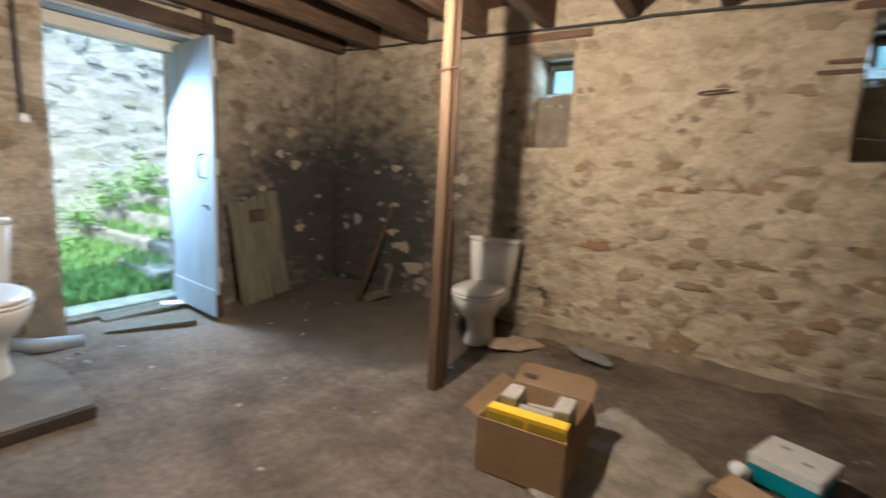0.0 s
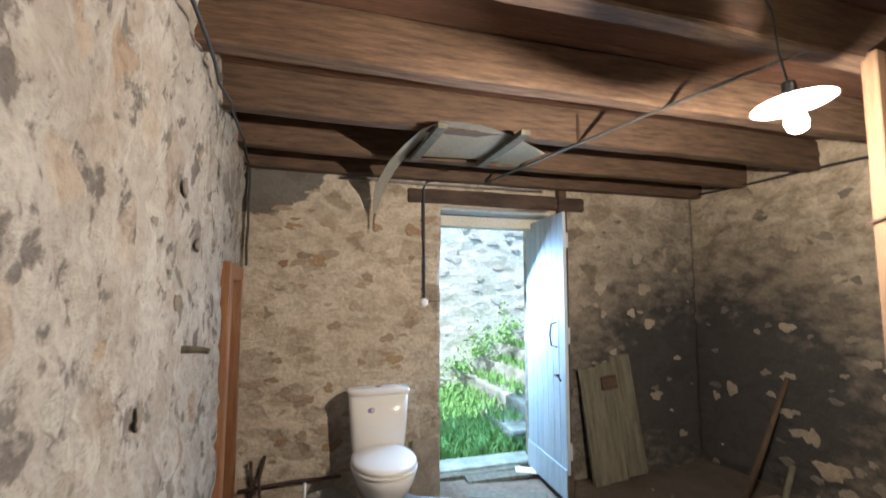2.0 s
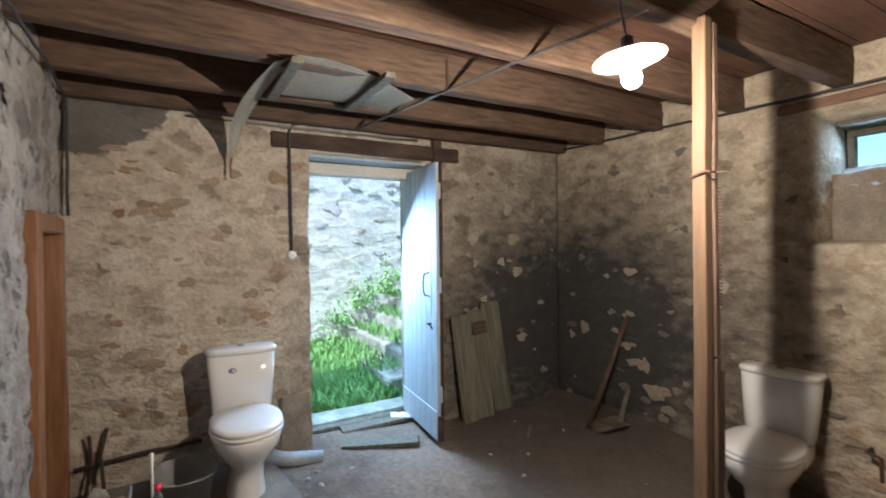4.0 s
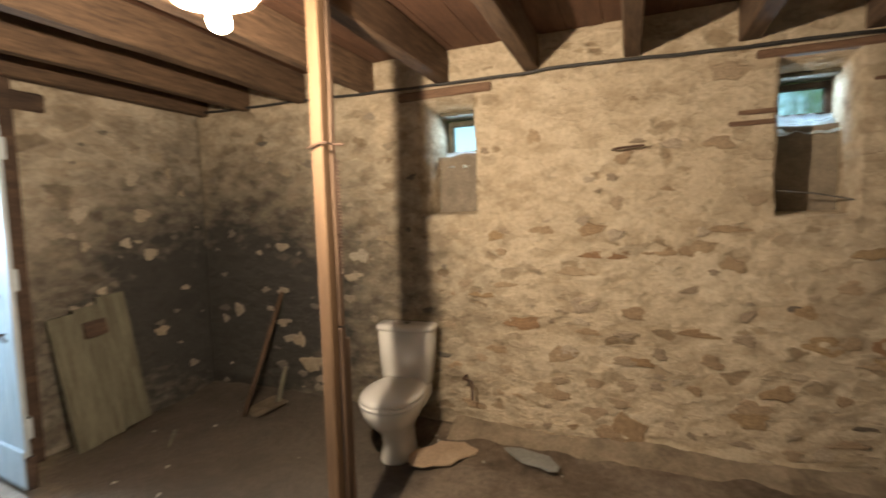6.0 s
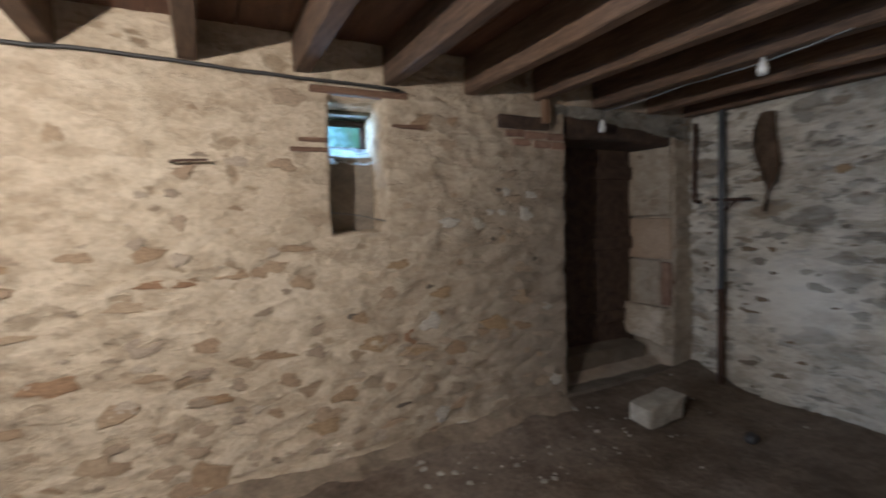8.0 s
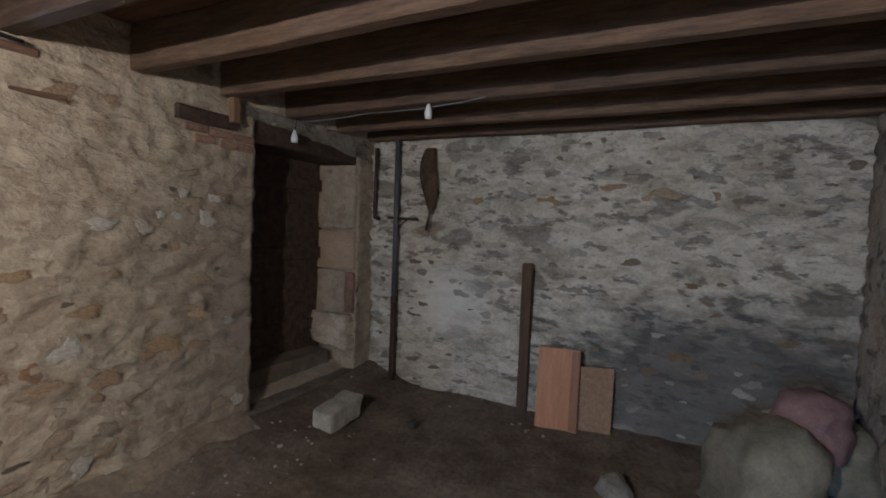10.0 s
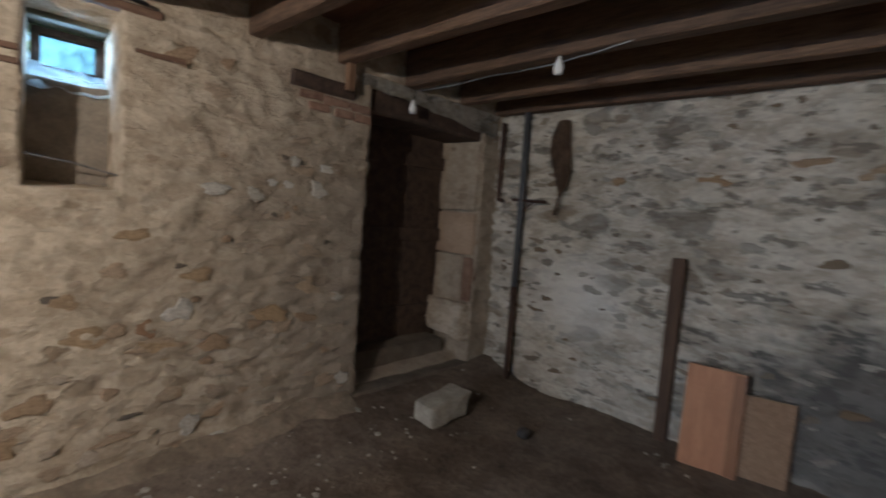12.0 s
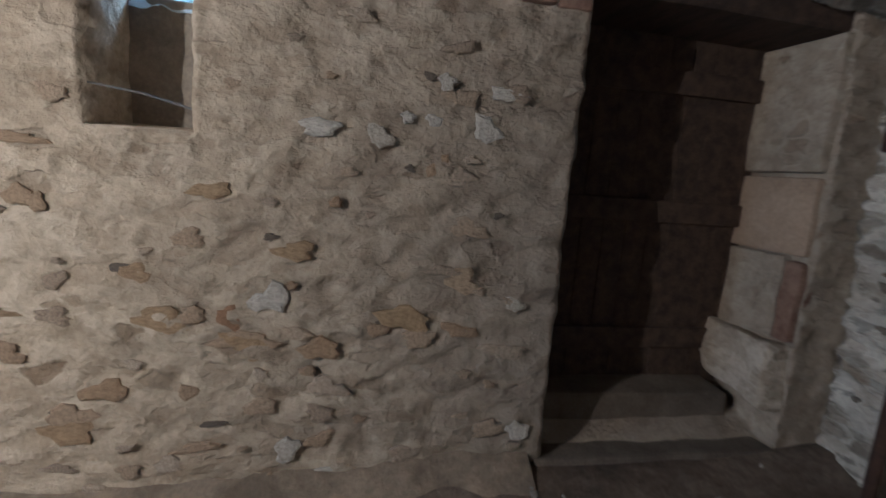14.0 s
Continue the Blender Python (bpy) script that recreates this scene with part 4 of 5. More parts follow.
bu = part("bulb", rings([(-0.052, 0, 0, 0.003, 0.003), (-0.049, 0, 0, 0.014, 0.014), (-0.039, 0, 0, 0.025, 0.025), (-0.022, 0, 0, 0.029, 0.029), (0.004, 0, 0, 0.024, 0.024), (0.03, 0, 0, 0.015, 0.015)], 20), BULBGLOW, lampo, "lit bulb", True)
bu.visible_shadow = False
part("flex", tube([(0, 0, 0.10), (-0.01, 0.005, 0.2), (0.0, 0.0, 0.33), (-0.05, 0.01, 0.5)], 0.0035, 6), BLACK, lampo, "", True)


def toilet(m, label, sticker):
    """Close-coupled toilet; back at y = 0, faces -y."""
    t = thing("toilet", m, label, "toilet", "toilets")
    part("pedestal", rings([(0, 0, -0.30, 0.105, 0.165), (0.02, 0, -0.30, 0.105, 0.165), (0.10, 0, -0.295, 0.092, 0.15), (0.19, 0, -0.31, 0.098, 0.165), (0.26, 0, -0.35, 0.14, 0.215), (0.33, 0, -0.375, 0.172, 0.245), (0.375, 0, -0.38, 0.182, 0.255), (0.39, 0, -0.38, 0.180, 0.252)], 36, power=2.25), CERAMIC, t, "white ceramic bowl and foot", True)
    part("bridge", block((-0.15, -0.24, 0.27), (0.15, -0.02, 0.395), 0.03), CERAMIC, t, "", True)
    part("seat", rings([(0.392, 0, -0.385, 0.182, 0.252), (0.396, 0, -0.385, 0.188, 0.258), (0.408, 0, -0.385, 0.188, 0.258), (0.412, 0, -0.385, 0.182, 0.252)], 36, power=2.2), SEATPLASTIC, t, "", True)
    part("lid", rings([(0.414, 0, -0.38, 0.178, 0.25), (0.418, 0, -0.38, 0.186, 0.257), (0.432, 0, -0.38, 0.184, 0.254), (0.442, 0, -0.375, 0.165, 0.232), (0.447, 0, -0.37, 0.09, 0.14)], 36, power=2.2), SEATPLASTIC, t, "closed white lid", True)
    part("tank", rings([(0.395, 0, -0.10, 0.158, 0.072), (0.41, 0, -0.10, 0.166, 0.08), (0.56, 0, -0.102, 0.178, 0.086), (0.742, 0, -0.104, 0.188, 0.092)], 40, power=4.5), CERAMIC, t, "white ceramic cistern", True)
    part("tank_lid", rings([(0.744, 0, -0.105, 0.19, 0.094), (0.748, 0, -0.105, 0.197, 0.101), (0.768, 0, -0.105, 0.197, 0.101), (0.778, 0, -0.105, 0.188, 0.092), (0.781, 0, -0.105, 0.12, 0.05)], 40, power=4.5), CERAMIC, t, "white cistern lid", True)
    part("button", rings([(0.781, 0, -0.105, 0.022, 0.022), (0.787, 0, -0.105, 0.021, 0.021), (0.789, 0, -0.105, 0.012, 0.012)], 20), METAL, t, "chrome flush button", True)
    if sticker:
        s = part("sticker", rings([(0, 0, 0, 0.022, 0.016), (0.001, 0, 0, 0.022, 0.016)], 20), plain("violet_sticker", (0.20, 0.17, 0.30), 0.4), t, "small violet oval sticker")
        s.matrix_local = pose(-0.055, -0.1945, 0.655, 88)
        w = part("sticker_mark", block((0.002, -0.006, 0.0012), (0.014, 0.006, 0.0016)), WHITEPLASTIC, s)
    return t


toilet(pose(-3.03, 0.812, 0.108, 0, 0, 88), "white close-coupled toilet with closed lid on concrete", True)
toilet(pose(-1.24, 3.525, -0.018, 0, 1.0, 8), "white close-coupled toilet with closed lid by the sooty wall", False)

# concrete slab under the first toilet
bm = bmesh.new()
outline = [(-3.2, -0.1), (-2.02, -0.1), (-1.97, 1.0), (-2.5, 1.06), (-3.2, 0.98)]
top, bot = [bm.verts.new((x, y, 0.118)) for x, y in outline], [bm.verts.new((x, y, -0.1)) for x, y in outline]
bm.faces.new(top)
bm.faces.new(bot[::-1])
for k in range(5):
    bm.faces.new((top[k], bot[k], bot[(k + 1) % 5], top[(k + 1) % 5]))
bmesh.ops.bevel(bm, geom=[e for e in bm.edges if all(v.co.z > 0 for v in e.verts)], offset=0.012, segments=2, affect="EDGES")
slab = part("concrete_slab", bm, CONCRETE)
tagged(slab, "low rough concrete plinth in the corner", "plinth", kind="structure")
# dark brown strip over the east face of the plinth
edge = part("slab_edge", block((-0.01, -0.58, -0.1), (0.012, 0.55, 0.108), 0.004, jitter=0.004), DARKFACE, slab, "dark brown face of the plinth")
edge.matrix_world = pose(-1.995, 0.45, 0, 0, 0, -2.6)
for v in slab.data.vertices:
    v.co.x += 0.01 * noise.noise(v.co * 5)

# buckets and cleaning things on the slab
b = thing("bucket", pose(-2.29, 0.235, 0.118), "dark green plastic bucket with a stick in it", "bucket")
bm = rings([(0.0, 0, 0, 0.065, 0.065), (0.25, 0, 0, 0.078, 0.078), (0.252, 0, 0, 0.084, 0.084), (0.242, 0, 0, 0.084, 0.084), (0.24, 0, 0, 0.075, 0.075), (0.01, 0, 0, 0.062, 0.062)], 28)
part("bucket_body", bm, GREENPLASTIC, b, "", True)
part("stick", tube([(0.03, 0.03, 0.02), (-0.01, 0.04, 0.2), (-0.03, 0.05, 0.33)], 0.008, 8), METAL, b, "grey stick standing in it", True)
b = thing("tub", pose(-2.68, 0.50, 0.118), "grey plastic tub, empty, beside the toilet", "tub")
bm = rings([(0.0, 0, 0, 0.13, 0.11), (0.20, 0, 0, 0.168, 0.145), (0.203, 0, 0, 0.18, 0.157), (0.195, 0, 0, 0.18, 0.157), (0.19, 0, 0, 0.163, 0.14), (0.008, 0, 0, 0.126, 0.106)], 32, power=2.4)
part("tub_body", bm, GREYPLASTIC, b, "", True)
b = thing("bottle", pose(-2.40, 0.385, 0.118), "clear plastic bottle with a red cap", "bottle")
bt = part("bottle_body", rings([(0, 0, 0, 0.034, 0.034), (0.01, 0, 0, 0.042, 0.042), (0.15, 0, 0, 0.042, 0.042), (0.2, 0, 0, 0.03, 0.03), (0.235, 0, 0, 0.013, 0.013), (0.25, 0, 0, 0.013, 0.013)], 20), CLEAR, b, "", True)
part("cap", rings([(0.25, 0, 0, 0.016, 0.016), (0.275, 0, 0, 0.016, 0.016)], 16), RED, b, "red screw cap", True)
b = thing("brush", pose(-2.47, 0.36, 0.118), "white plastic brush handle standing up", "brush")
part("handle", rings([(0.10, 0, 0, 0.01, 0.007), (0.30, 0, 0, 0.010, 0.007), (0.36, 0, 0, 0.016, 0.008), (0.39, 0, 0, 0.014, 0.008), (0.40, 0, 0, 0.005, 0.005)], 14), WHITEPLASTIC, b, "", True)
part("head", rings([(0, 0, 0, 0.03, 0.03), (0.10, 0, 0, 0.034, 0.034), (0.12, 0, 0, 0.01, 0.01)], 14), WHITEPLASTIC, b, "", True)
b = thing("white_box", pose(-2.09, 0.41, 0.118, 0, 0, 8), "open white carton with red plastic inside", "box")
for lo, hi in (((-0.075, -0.095, 0), (0.075, 0.095, 0.004)), ((-0.075, -0.095, 0), (-0.071, 0.095, 0.24)), ((0.071, -0.095, 0), (0.075, 0.095, 0.24)), ((-0.071, -0.095, 0), (0.071, -0.091, 0.24)), ((-0.071, 0.091, 0), (0.071, 0.095, 0.24))):
    part("side", block(lo, hi), WHITECARD, b)
part("print_band", block((0.0755, -0.03, 0.02), (0.0765, 0.015, 0.2)), POSTWOOD, b, "brown printed band")
bm = lump((0.12, 0.15, 0.16), 4, 0.6, 3)
r = part("red_plastic", bm, RED, b, "crumpled red plastic", True)
r.matrix_local = pose(0, 0, 0.17)
r = part("red_neck", tube([(-0.02, -0.05, 0.2), (-0.01, -0.055, 0.27), (0.0, -0.05, 0.30)], [0.02, 0.018, 0.01], 10), RED, b, "", True)

# rubble in the corner and by the waste pipe
for k, (x, y, z, sx) in enumerate(((-2.93, 0.10, 0.14, 0.13), (-2.80, 0.05, 0.13, 0.10), (-2.86, 0.20, 0.13, 0.08), (-2.72, 1.14, 0.07, 0.05), (-2.62, 1.20, 0.07, 0.035), (-2.78, 1.22, 0.07, 0.04), (-2.55, 1.10, 0.065, 0.03))):
    o = part("plaster_lump", lump((sx, sx * 0.8, sx * 0.7), k + 40, 0.7, 2), CRUMB)
    o.matrix_world = pose(x, y, z + 0.1 * sx, 0, 0, 40 * k)
    tagged(o, "broken lump of old plaster on the floor", "rubble", "plaster lumps")
o = part("floor_stick", tube([(-2.66, 2.83, 0.085), (-2.60, 2.77, 0.088), (-2.50, 2.66, 0.083)], [0.010, 0.012, 0.008], 8), GREYWOOD, smooth=True)
tagged(o, "short grey stick lying in the sooty corner", "stick")

# pipes along the west wall
o = part("wall_pipe", tube(sag((-3.09, -0.02, 0.275), (-3.09, 0.60, 0.30), -0.01, 8, 0.002), 0.012, 8), RUST, smooth=True)
tagged(o, "thin rusty pipe along the foot of the wall", "pipe")
for pts in ([(-3.06, 0.03, 0.12), (-3.09, 0.06, 0.3), (-3.08, 0.05, 0.45)], [(-3.04, 0.12, 0.12), (-3.08, 0.1, 0.33), (-3.1, 0.13, 0.47)]):
    o = part("pipe_stub", tube(pts, 0.010, 8), RUST, smooth=True)
    tagged(o, "short bent rusty pipe end in the corner", "pipe", "rusty pipe ends")
o = part("waste_pipe", tube([(-3.02, 0.94, 0.15), (-2.99, 1.08, 0.11), (-2.95, 1.30, 0.085)], 0.048, 16), PIPEGREY, smooth=True)
tagged(o, "grey plastic waste pipe lying by the door", "pipe")
# thin grey block stands in for soft shade beside the toilet, partly stained wall
o = part("toilet_shade_patch", block((-3.118, 1.06, 0.05), (-3.098, 1.262, 0.47), 0.006, jitter=0.02), GREYMORTAR)
tagged(o, "grey block painting stain and toilet shade on the wall", "slab")

# boards by the door
for lo, hi, rz, m in (((-0.27, -0.07, 0), (0.27, 0.07, 0.022), 62, GREYWOOD), ((-0.25, -0.05, 0), (0.25, 0.05, 0.03), 84, GREYWOOD)):
    o = part("floor_board", block(lo, hi, 0.004, jitter=0.01), m)
    o.matrix_world = pose(-2.97, 1.72, 0.075, 2, -2, rz) if rz < 80 else pose(-3.30, 1.80, 0.08, 0, -3, rz)
    tagged(o, "loose weathered board lying inside the door", "board", "loose boards by the door")
o = part("paper_scrap", block((-0.09, -0.05, 0), (0.09, 0.05, 0.006), 0.002, jitter=0.004), WHITECARD)
o.matrix_world = pose(-3.30, 2.04, 0.115, 4, 3, 70)
tagged(o, "crumpled white paper scrap by the door", "paper")
b = thing("leaning_board", pose(-2.985, 2.665, 0.075, 4.5, -6, 0), "old greenish plank panel leaning on the sooty wall", "board")
for k, (y0, y1, h) in enumerate(((-0.235, -0.09, 0.86), (-0.088, 0.06, 0.88), (0.062, 0.235, 0.92))):
    part("plank", block((-0.012, y0, 0.0 + 0.01 * k), (0.012, y1, h), 0.004, jitter=0.006), GREYWOOD, b)
part("batten", block((0.013, -0.06, 0.68), (0.03, 0.08, 0.78), 0.004, jitter=0.006), DARKWOOD, b, "dark patch of wood across the planks")

b = thing("shovel", pose(0, 0, 0), "old shovel with a dust-caked blade on the floor", "shovel")
bm = bmesh.new()
n = 8
vs = [[bm.verts.new((-0.105 + 0.21 * i / n, -0.13 + 0.26 * j / n * (1 - 0.35 * abs(i / n - 0.5) ** 2), 0.02 * (2 * abs(i / n - 0.5)) ** 2 + 0.01)) for j in range(n + 1)] for i in range(n + 1)]
for i in range(n):
    for j in range(n):
        bm.faces.new((vs[i][j], vs[i + 1][j], vs[i + 1][j + 1], vs[i][j + 1]))
bmesh.ops.solidify(bm, geom=bm.faces[:], thickness=0.004)
bl = part("blade", bm, DUST, b, "blade caked in pale dust", True)
bl.matrix_local = pose(-2.31, 3.31, 0.085, 8, 0, -20)
part("handle", tube([(-2.30, 3.40, 0.10), (-2.31, 3.46, 0.21), (-2.315, 3.52, 0.33)], [0.02, 0.02, 0.018], 10), GREYWOOD, b, "", True)
o = part("leaning_stick", tube([(-2.41, 3.17, 0.07), (-2.365, 3.35, 0.48), (-2.32, 3.53, 0.91)], [0.02, 0.018, 0.016], 8), DARKPOST, smooth=True)
tagged(o, "thick wooden handle leaning in the sooty corner", "stick")

def broken_sheet(name, rx, ry, thick, seed, material, m, label, category):
    """A flat broken piece with a ragged outline."""
    rnd2 = random.Random(seed)
    bm = bmesh.new()
    k = 15
    ring = [(rx * rnd2.uniform(0.7, 1.1) * math.cos(6.283 * i / k), ry * rnd2.uniform(0.7, 1.1) * math.sin(6.283 * i / k)) for i in range(k)]
    hi, lo = [bm.verts.new((x * 0.96, y * 0.96, thick + rnd2.uniform(-0.004, 0.004))) for x, y in ring], [bm.verts.new((x, y, 0)) for x, y in ring]
    bm.faces.new(hi)
    bm.faces.new(lo[::-1])
    for i in range(k):
        bm.faces.new((hi[i], lo[i], lo[(i + 1) % k], hi[(i + 1) % k]))
    o = part(name, bm, material)
    o.matrix_world = m
    return tagged(o, label, category)


broken_sheet("mortar_sheet", 0.24, 0.14, 0.010, 3, TANSTONE, pose(-0.90, 3.23, 0.022, 2, 2, 50), "broken flat sheet of pale mortar on the floor", "rubble")
broken_sheet("slate", 0.20, 0.07, 0.012, 4, GREYPLASTIC, pose(-0.37, 3.31, 0.040, 3, 1, -22), "dark grey slate lying by the wall", "slate")

# pale broken concrete in the floor
bm = bmesh.new()
outline = [(-0.36, 2.08), (-0.16, 2.55), (-0.06, 2.76), (0.16, 2.60), (0.45, 2.36), (0.36, 2.12), (0.20, 1.80), (-0.02, 1.72), (-0.25, 1.80)]
fine_line = []
for a, b2 in zip(outline, outline[1:] + outline[:1]):
    for k in range(6):
        p = Vector((*a, 0)).lerp(Vector((*b2, 0)), k / 6)
        fine_line.append(p + 0.03 * Vector((noise.noise(p * 9), noise.noise(p * 9 + Vector((5, 0, 0))), 0)))
mid = sum(fine_line, Vector()) / len(fine_line)
rows = [[bm.verts.new((*(mid.lerp(p, f).xy), floor_height(*mid.lerp(p, f).xy) + (0.012 if f < 1 else -0.02) + 0.008 * noise.noise(mid.lerp(p, f) * 14))) for p in fine_line] for f in (0.12, 0.3, 0.5, 0.7, 0.85, 0.96, 1.0)]
n = len(fine_line)
for a, b2 in zip(rows, rows[1:]):
    for k in range(n):
        bm.faces.new((a[k], a[(k + 1) % n], b2[(k + 1) % n], b2[k]))
bm.faces.new(rows[0])
o = part("concrete_patch", bm, PALECRETE, smooth=True)
tagged(o, "pale rough concrete patch in the earth floor", "concrete", kind="structure")

# cartons
b = thing("cardboard_box", pose(-0.255, 2.0, 0.012, 0, 0, 3), "open brown cardboard box with a raised flap", "box")
W2, D2, H2, T2 = 0.187, 0.21, 0.235, 0.005
for lo, hi in (((-W2, -D2, 0), (W2, D2, T2)), ((-W2, -D2, T2), (-W2 + T2, D2, H2)), ((W2 - T2, -D2, T2), (W2, D2, H2)), ((-W2 + T2, -D2, T2), (W2 - T2, -D2 + T2, H2)), ((-W2 + T2, D2 - T2, T2), (W2 - T2, D2, H2))):
    part("side", block(lo, hi, 0.001), CARD, b)


def rounded_flap(w, h, r):
    """A card flap hinged along x, its free corners rounded."""
    bm = bmesh.new()
    pts = [(-w, 0), (w, 0)] + [(w - r + r * math.cos(a), h - r + r * math.sin(a)) for a in (0, 0.5, 1.05, 1.57)] + [(-w + r + r * math.cos(a), h - r + r * math.sin(a)) for a in (1.57, 2.1, 2.64, 3.14)]
    bm.faces.new([bm.verts.new((x, 0, z)) for x, z in pts])
    bmesh.ops.solidify(bm, geom=bm.faces[:], thickness=0.004)
    return bm


f = part("flap", rounded_flap(W2, 0.13, 0.045), CARD, b, "raised flap at the back")
f.matrix_local = pose(0, D2, H2, -62)
f = part("slot", block((-0.15, -0.006, 0.035), (-0.085, -0.0045, 0.058), 0.0), DARKWOOD, b, "dark hand hole in the flap")
f.matrix_local = pose(0, D2, H2, -62)
f = part("flap", rounded_flap(D2, 0.07, 0.012), CARD, b, "side flap folded outwards")
f.matrix_local = pose(-W2, 0, H2, 0, 0, 90) @ pose(0, 0, 0, -68)
f = part("flap", rounded_flap(D2, 0.10, 0.012), CARD, b, "side flap hanging down")
f.matrix_local = pose(W2 + 0.004, 0, H2, 0, 0, -90) @ pose(0, 0, 0, -165)
y = thing("yellow_carton", pose(-0.235, 1.835, 0.014, -3, 0, 4), "yellow printed carton standing in the cardboard box", "carton")
part("carton_body", block((-0.165, -0.033, 0), (0.165, 0.033, 0.275), 0.003), YELLOW, y)
for x0, x1 in ((-0.158, -0.075), (-0.07, -0.005), (0.012, 0.158)):
    part("print_panel", block((x0, -0.0345, 0.18), (x1, -0.0332, 0.258), 0.0), OLIVE, y, "olive printed picture panel")
y = thing("moulded_insert", pose(-0.235, 1.975, 0.055, 4, 0, 4), "pale moulded pulp insert in the cardboard box", "packing")
for lo, hi in (((-0.145, -0.07, 0), (-0.075, 0.06, 0.27)), ((0.075, -0.07, 0), (0.145, 0.06, 0.27)), ((-0.075, -0.07, 0), (0.075, -0.03, 0.235)), ((-0.075, 0.03, 0), (0.075, 0.06, 0.20))):
    part("packing_block", block(lo, hi, 0.01, jitter=0.003), PULP, y)
b = thing("flat_carton", pose(0.70, 2.50, 0.012, 0, 0, -22), "flat white and teal carton lying on the floor", "carton")
part("carton_body", block((-0.125, -0.125, 0), (0.125, 0.125, 0.075), 0.003), TEAL, b, "teal lower half")
part("carton_lid", block((-0.127, -0.127, 0.076), (0.127, 0.127, 0.12), 0.003), WHITECARD, b, "white top")
for x, y in ((-0.05, 0.05), (0.05, -0.02)):
    part("print_mark", block((x - 0.02, y - 0.012, 0.1205), (x + 0.02, y + 0.012, 0.1215)), PIPEGREY, b, "grey printed mark")
b = part("card_sheet", block((-0.10, -0.07, 0), (0.10, 0.07, 0.04), 0.003, jitter=0.006), CARD)
b.matrix_world = pose(0.54, 2.24, 0.012, 0, 0, -30)
tagged(b, "flat brown cardboard piece beside the carton", "cardboard")
o = part("paper_cup", rings([(0, 0, 0, 0.03, 0.03), (0.07, 0, 0, 0.038, 0.038)], 16), WHITEPLASTIC, smooth=True)
o.matrix_world = pose(0.50, 2.42, 0.05, 80, 0, 20)
tagged(o, "small white plastic cup on its side", "cup")

# torn hardboard hanging from the joists
b = thing("hanging_hardboard", pose(0, 0, 0), "torn cream hardboard panel hanging from the joists", "panel")
bm = bmesh.new()
n = 10
vs = [[bm.verts.new((-1.94 - 0.28 * k * k - (0.55 - 0.12 * k) * j / 4, 0.92 + 0.72 * k, 2.300 + 0.012 * math.sin(k * 5 + j))) for j in range(5)] for k in [i / n for i in range(n + 1)]]
for i in range(n):
    for j in range(4):
        bm.faces.new((vs[i][j], vs[i + 1][j], vs[i + 1][j + 1], vs[i][j + 1]))
bmesh.ops.solidify(bm, geom=bm.faces[:], thickness=0.005)
part("sheet", bm, CREAM, b, "cream hardboard sheet under the joists", True)
bm = bmesh.new()
line = [(-2.00, 0.90, 2.30), (-2.28, 0.87, 2.30), (-2.54, 0.84, 2.28), (-2.76, 0.82, 2.24), (-2.92, 0.80, 2.18), (-3.01, 0.79, 2.10), (-3.05, 0.785, 2.02)]
vs = [[bm.verts.new((x, y - w * q, z - 0.05 * q * w / 0.1)) for q in (-0.5, 0.0, 0.5)] for (x, y, z), w in zip(line, (0.10, 0.11, 0.11, 0.10, 0.08, 0.05, 0.015))]
for i in range(len(vs) - 1):
    for j in range(2):
        bm.faces.new((vs[i][j], vs[i + 1][j], vs[i + 1][j + 1], vs[i][j + 1]))
bmesh.ops.solidify(bm, geom=bm.faces[:], thickness=0.005)
part("torn_strip", bm, CREAM, b, "torn strip curling down to the wall", True)
for y0, x0, x1 in ((0.905, -2.52, -1.92), (1.33, -2.53, -1.90)):
    part("batten", block((x0, y0, 2.262), (x1, y0 + 0.05, 2.288), 0.003, jitter=0.004), GREYWOOD, b, "thin timber batten")
part("hanging_thread", tube([(-3.05, 0.785, 2.03), (-3.06, 0.78, 1.97), (-3.055, 0.785, 1.90)], [0.008, 0.006, 0.003], 6), DARKCLOTH, b)

# conduits and cables
o = part("ceiling_rod", tube([(-2.98, 1.58, 2.285), (-2.1, 1.72, 2.295), (-1.35, 1.84, 2.30), (-0.95, 1.92, 2.305)], 0.008, 8), METAL, smooth=True)
tagged(o, "thin grey metal conduit across the joists", "conduit")
o = part("rod_hanger", tube([(-2.03, 1.738, 2.285), (-2.03, 1.738, 2.40), (-2.05, 1.738, 2.498)], 0.009, 6), RUST)
tagged(o, "dark metal hanger holding the conduit", "hanger")
o = part("ceiling_rod", tube(sag((-3.10, 0.55, 2.275), (-3.10, 2.1, 2.28), 0.006, 8), 0.009, 8), METAL, smooth=True)
tagged(o, "grey conduit along the head of the wall", "conduit")
b = thing("switch_cable", pose(0, 0, 0), "black conduit running down to a round socket", "conduit")
part("cable", tube([(-3.11, 1.155, 1.45), (-3.108, 1.15, 2.0), (-3.108, 1.145, 2.24), (-3.10, 1.17, 2.29), (-3.08, 1.22, 2.30)], 0.009, 8), BLACK, b, "", True)
bm = rings([(0, 0, 0, 0.03, 0.03), (0.02, 0, 0, 0.028, 0.028), (0.024, 0, 0, 0.012, 0.012)], 20)
s = part("socket", bm, WHITEPLASTIC, b, "small round dusty white socket", True)
s.matrix_local = pose(-3.122, 1.155, 1.42, 0, 90, 0)
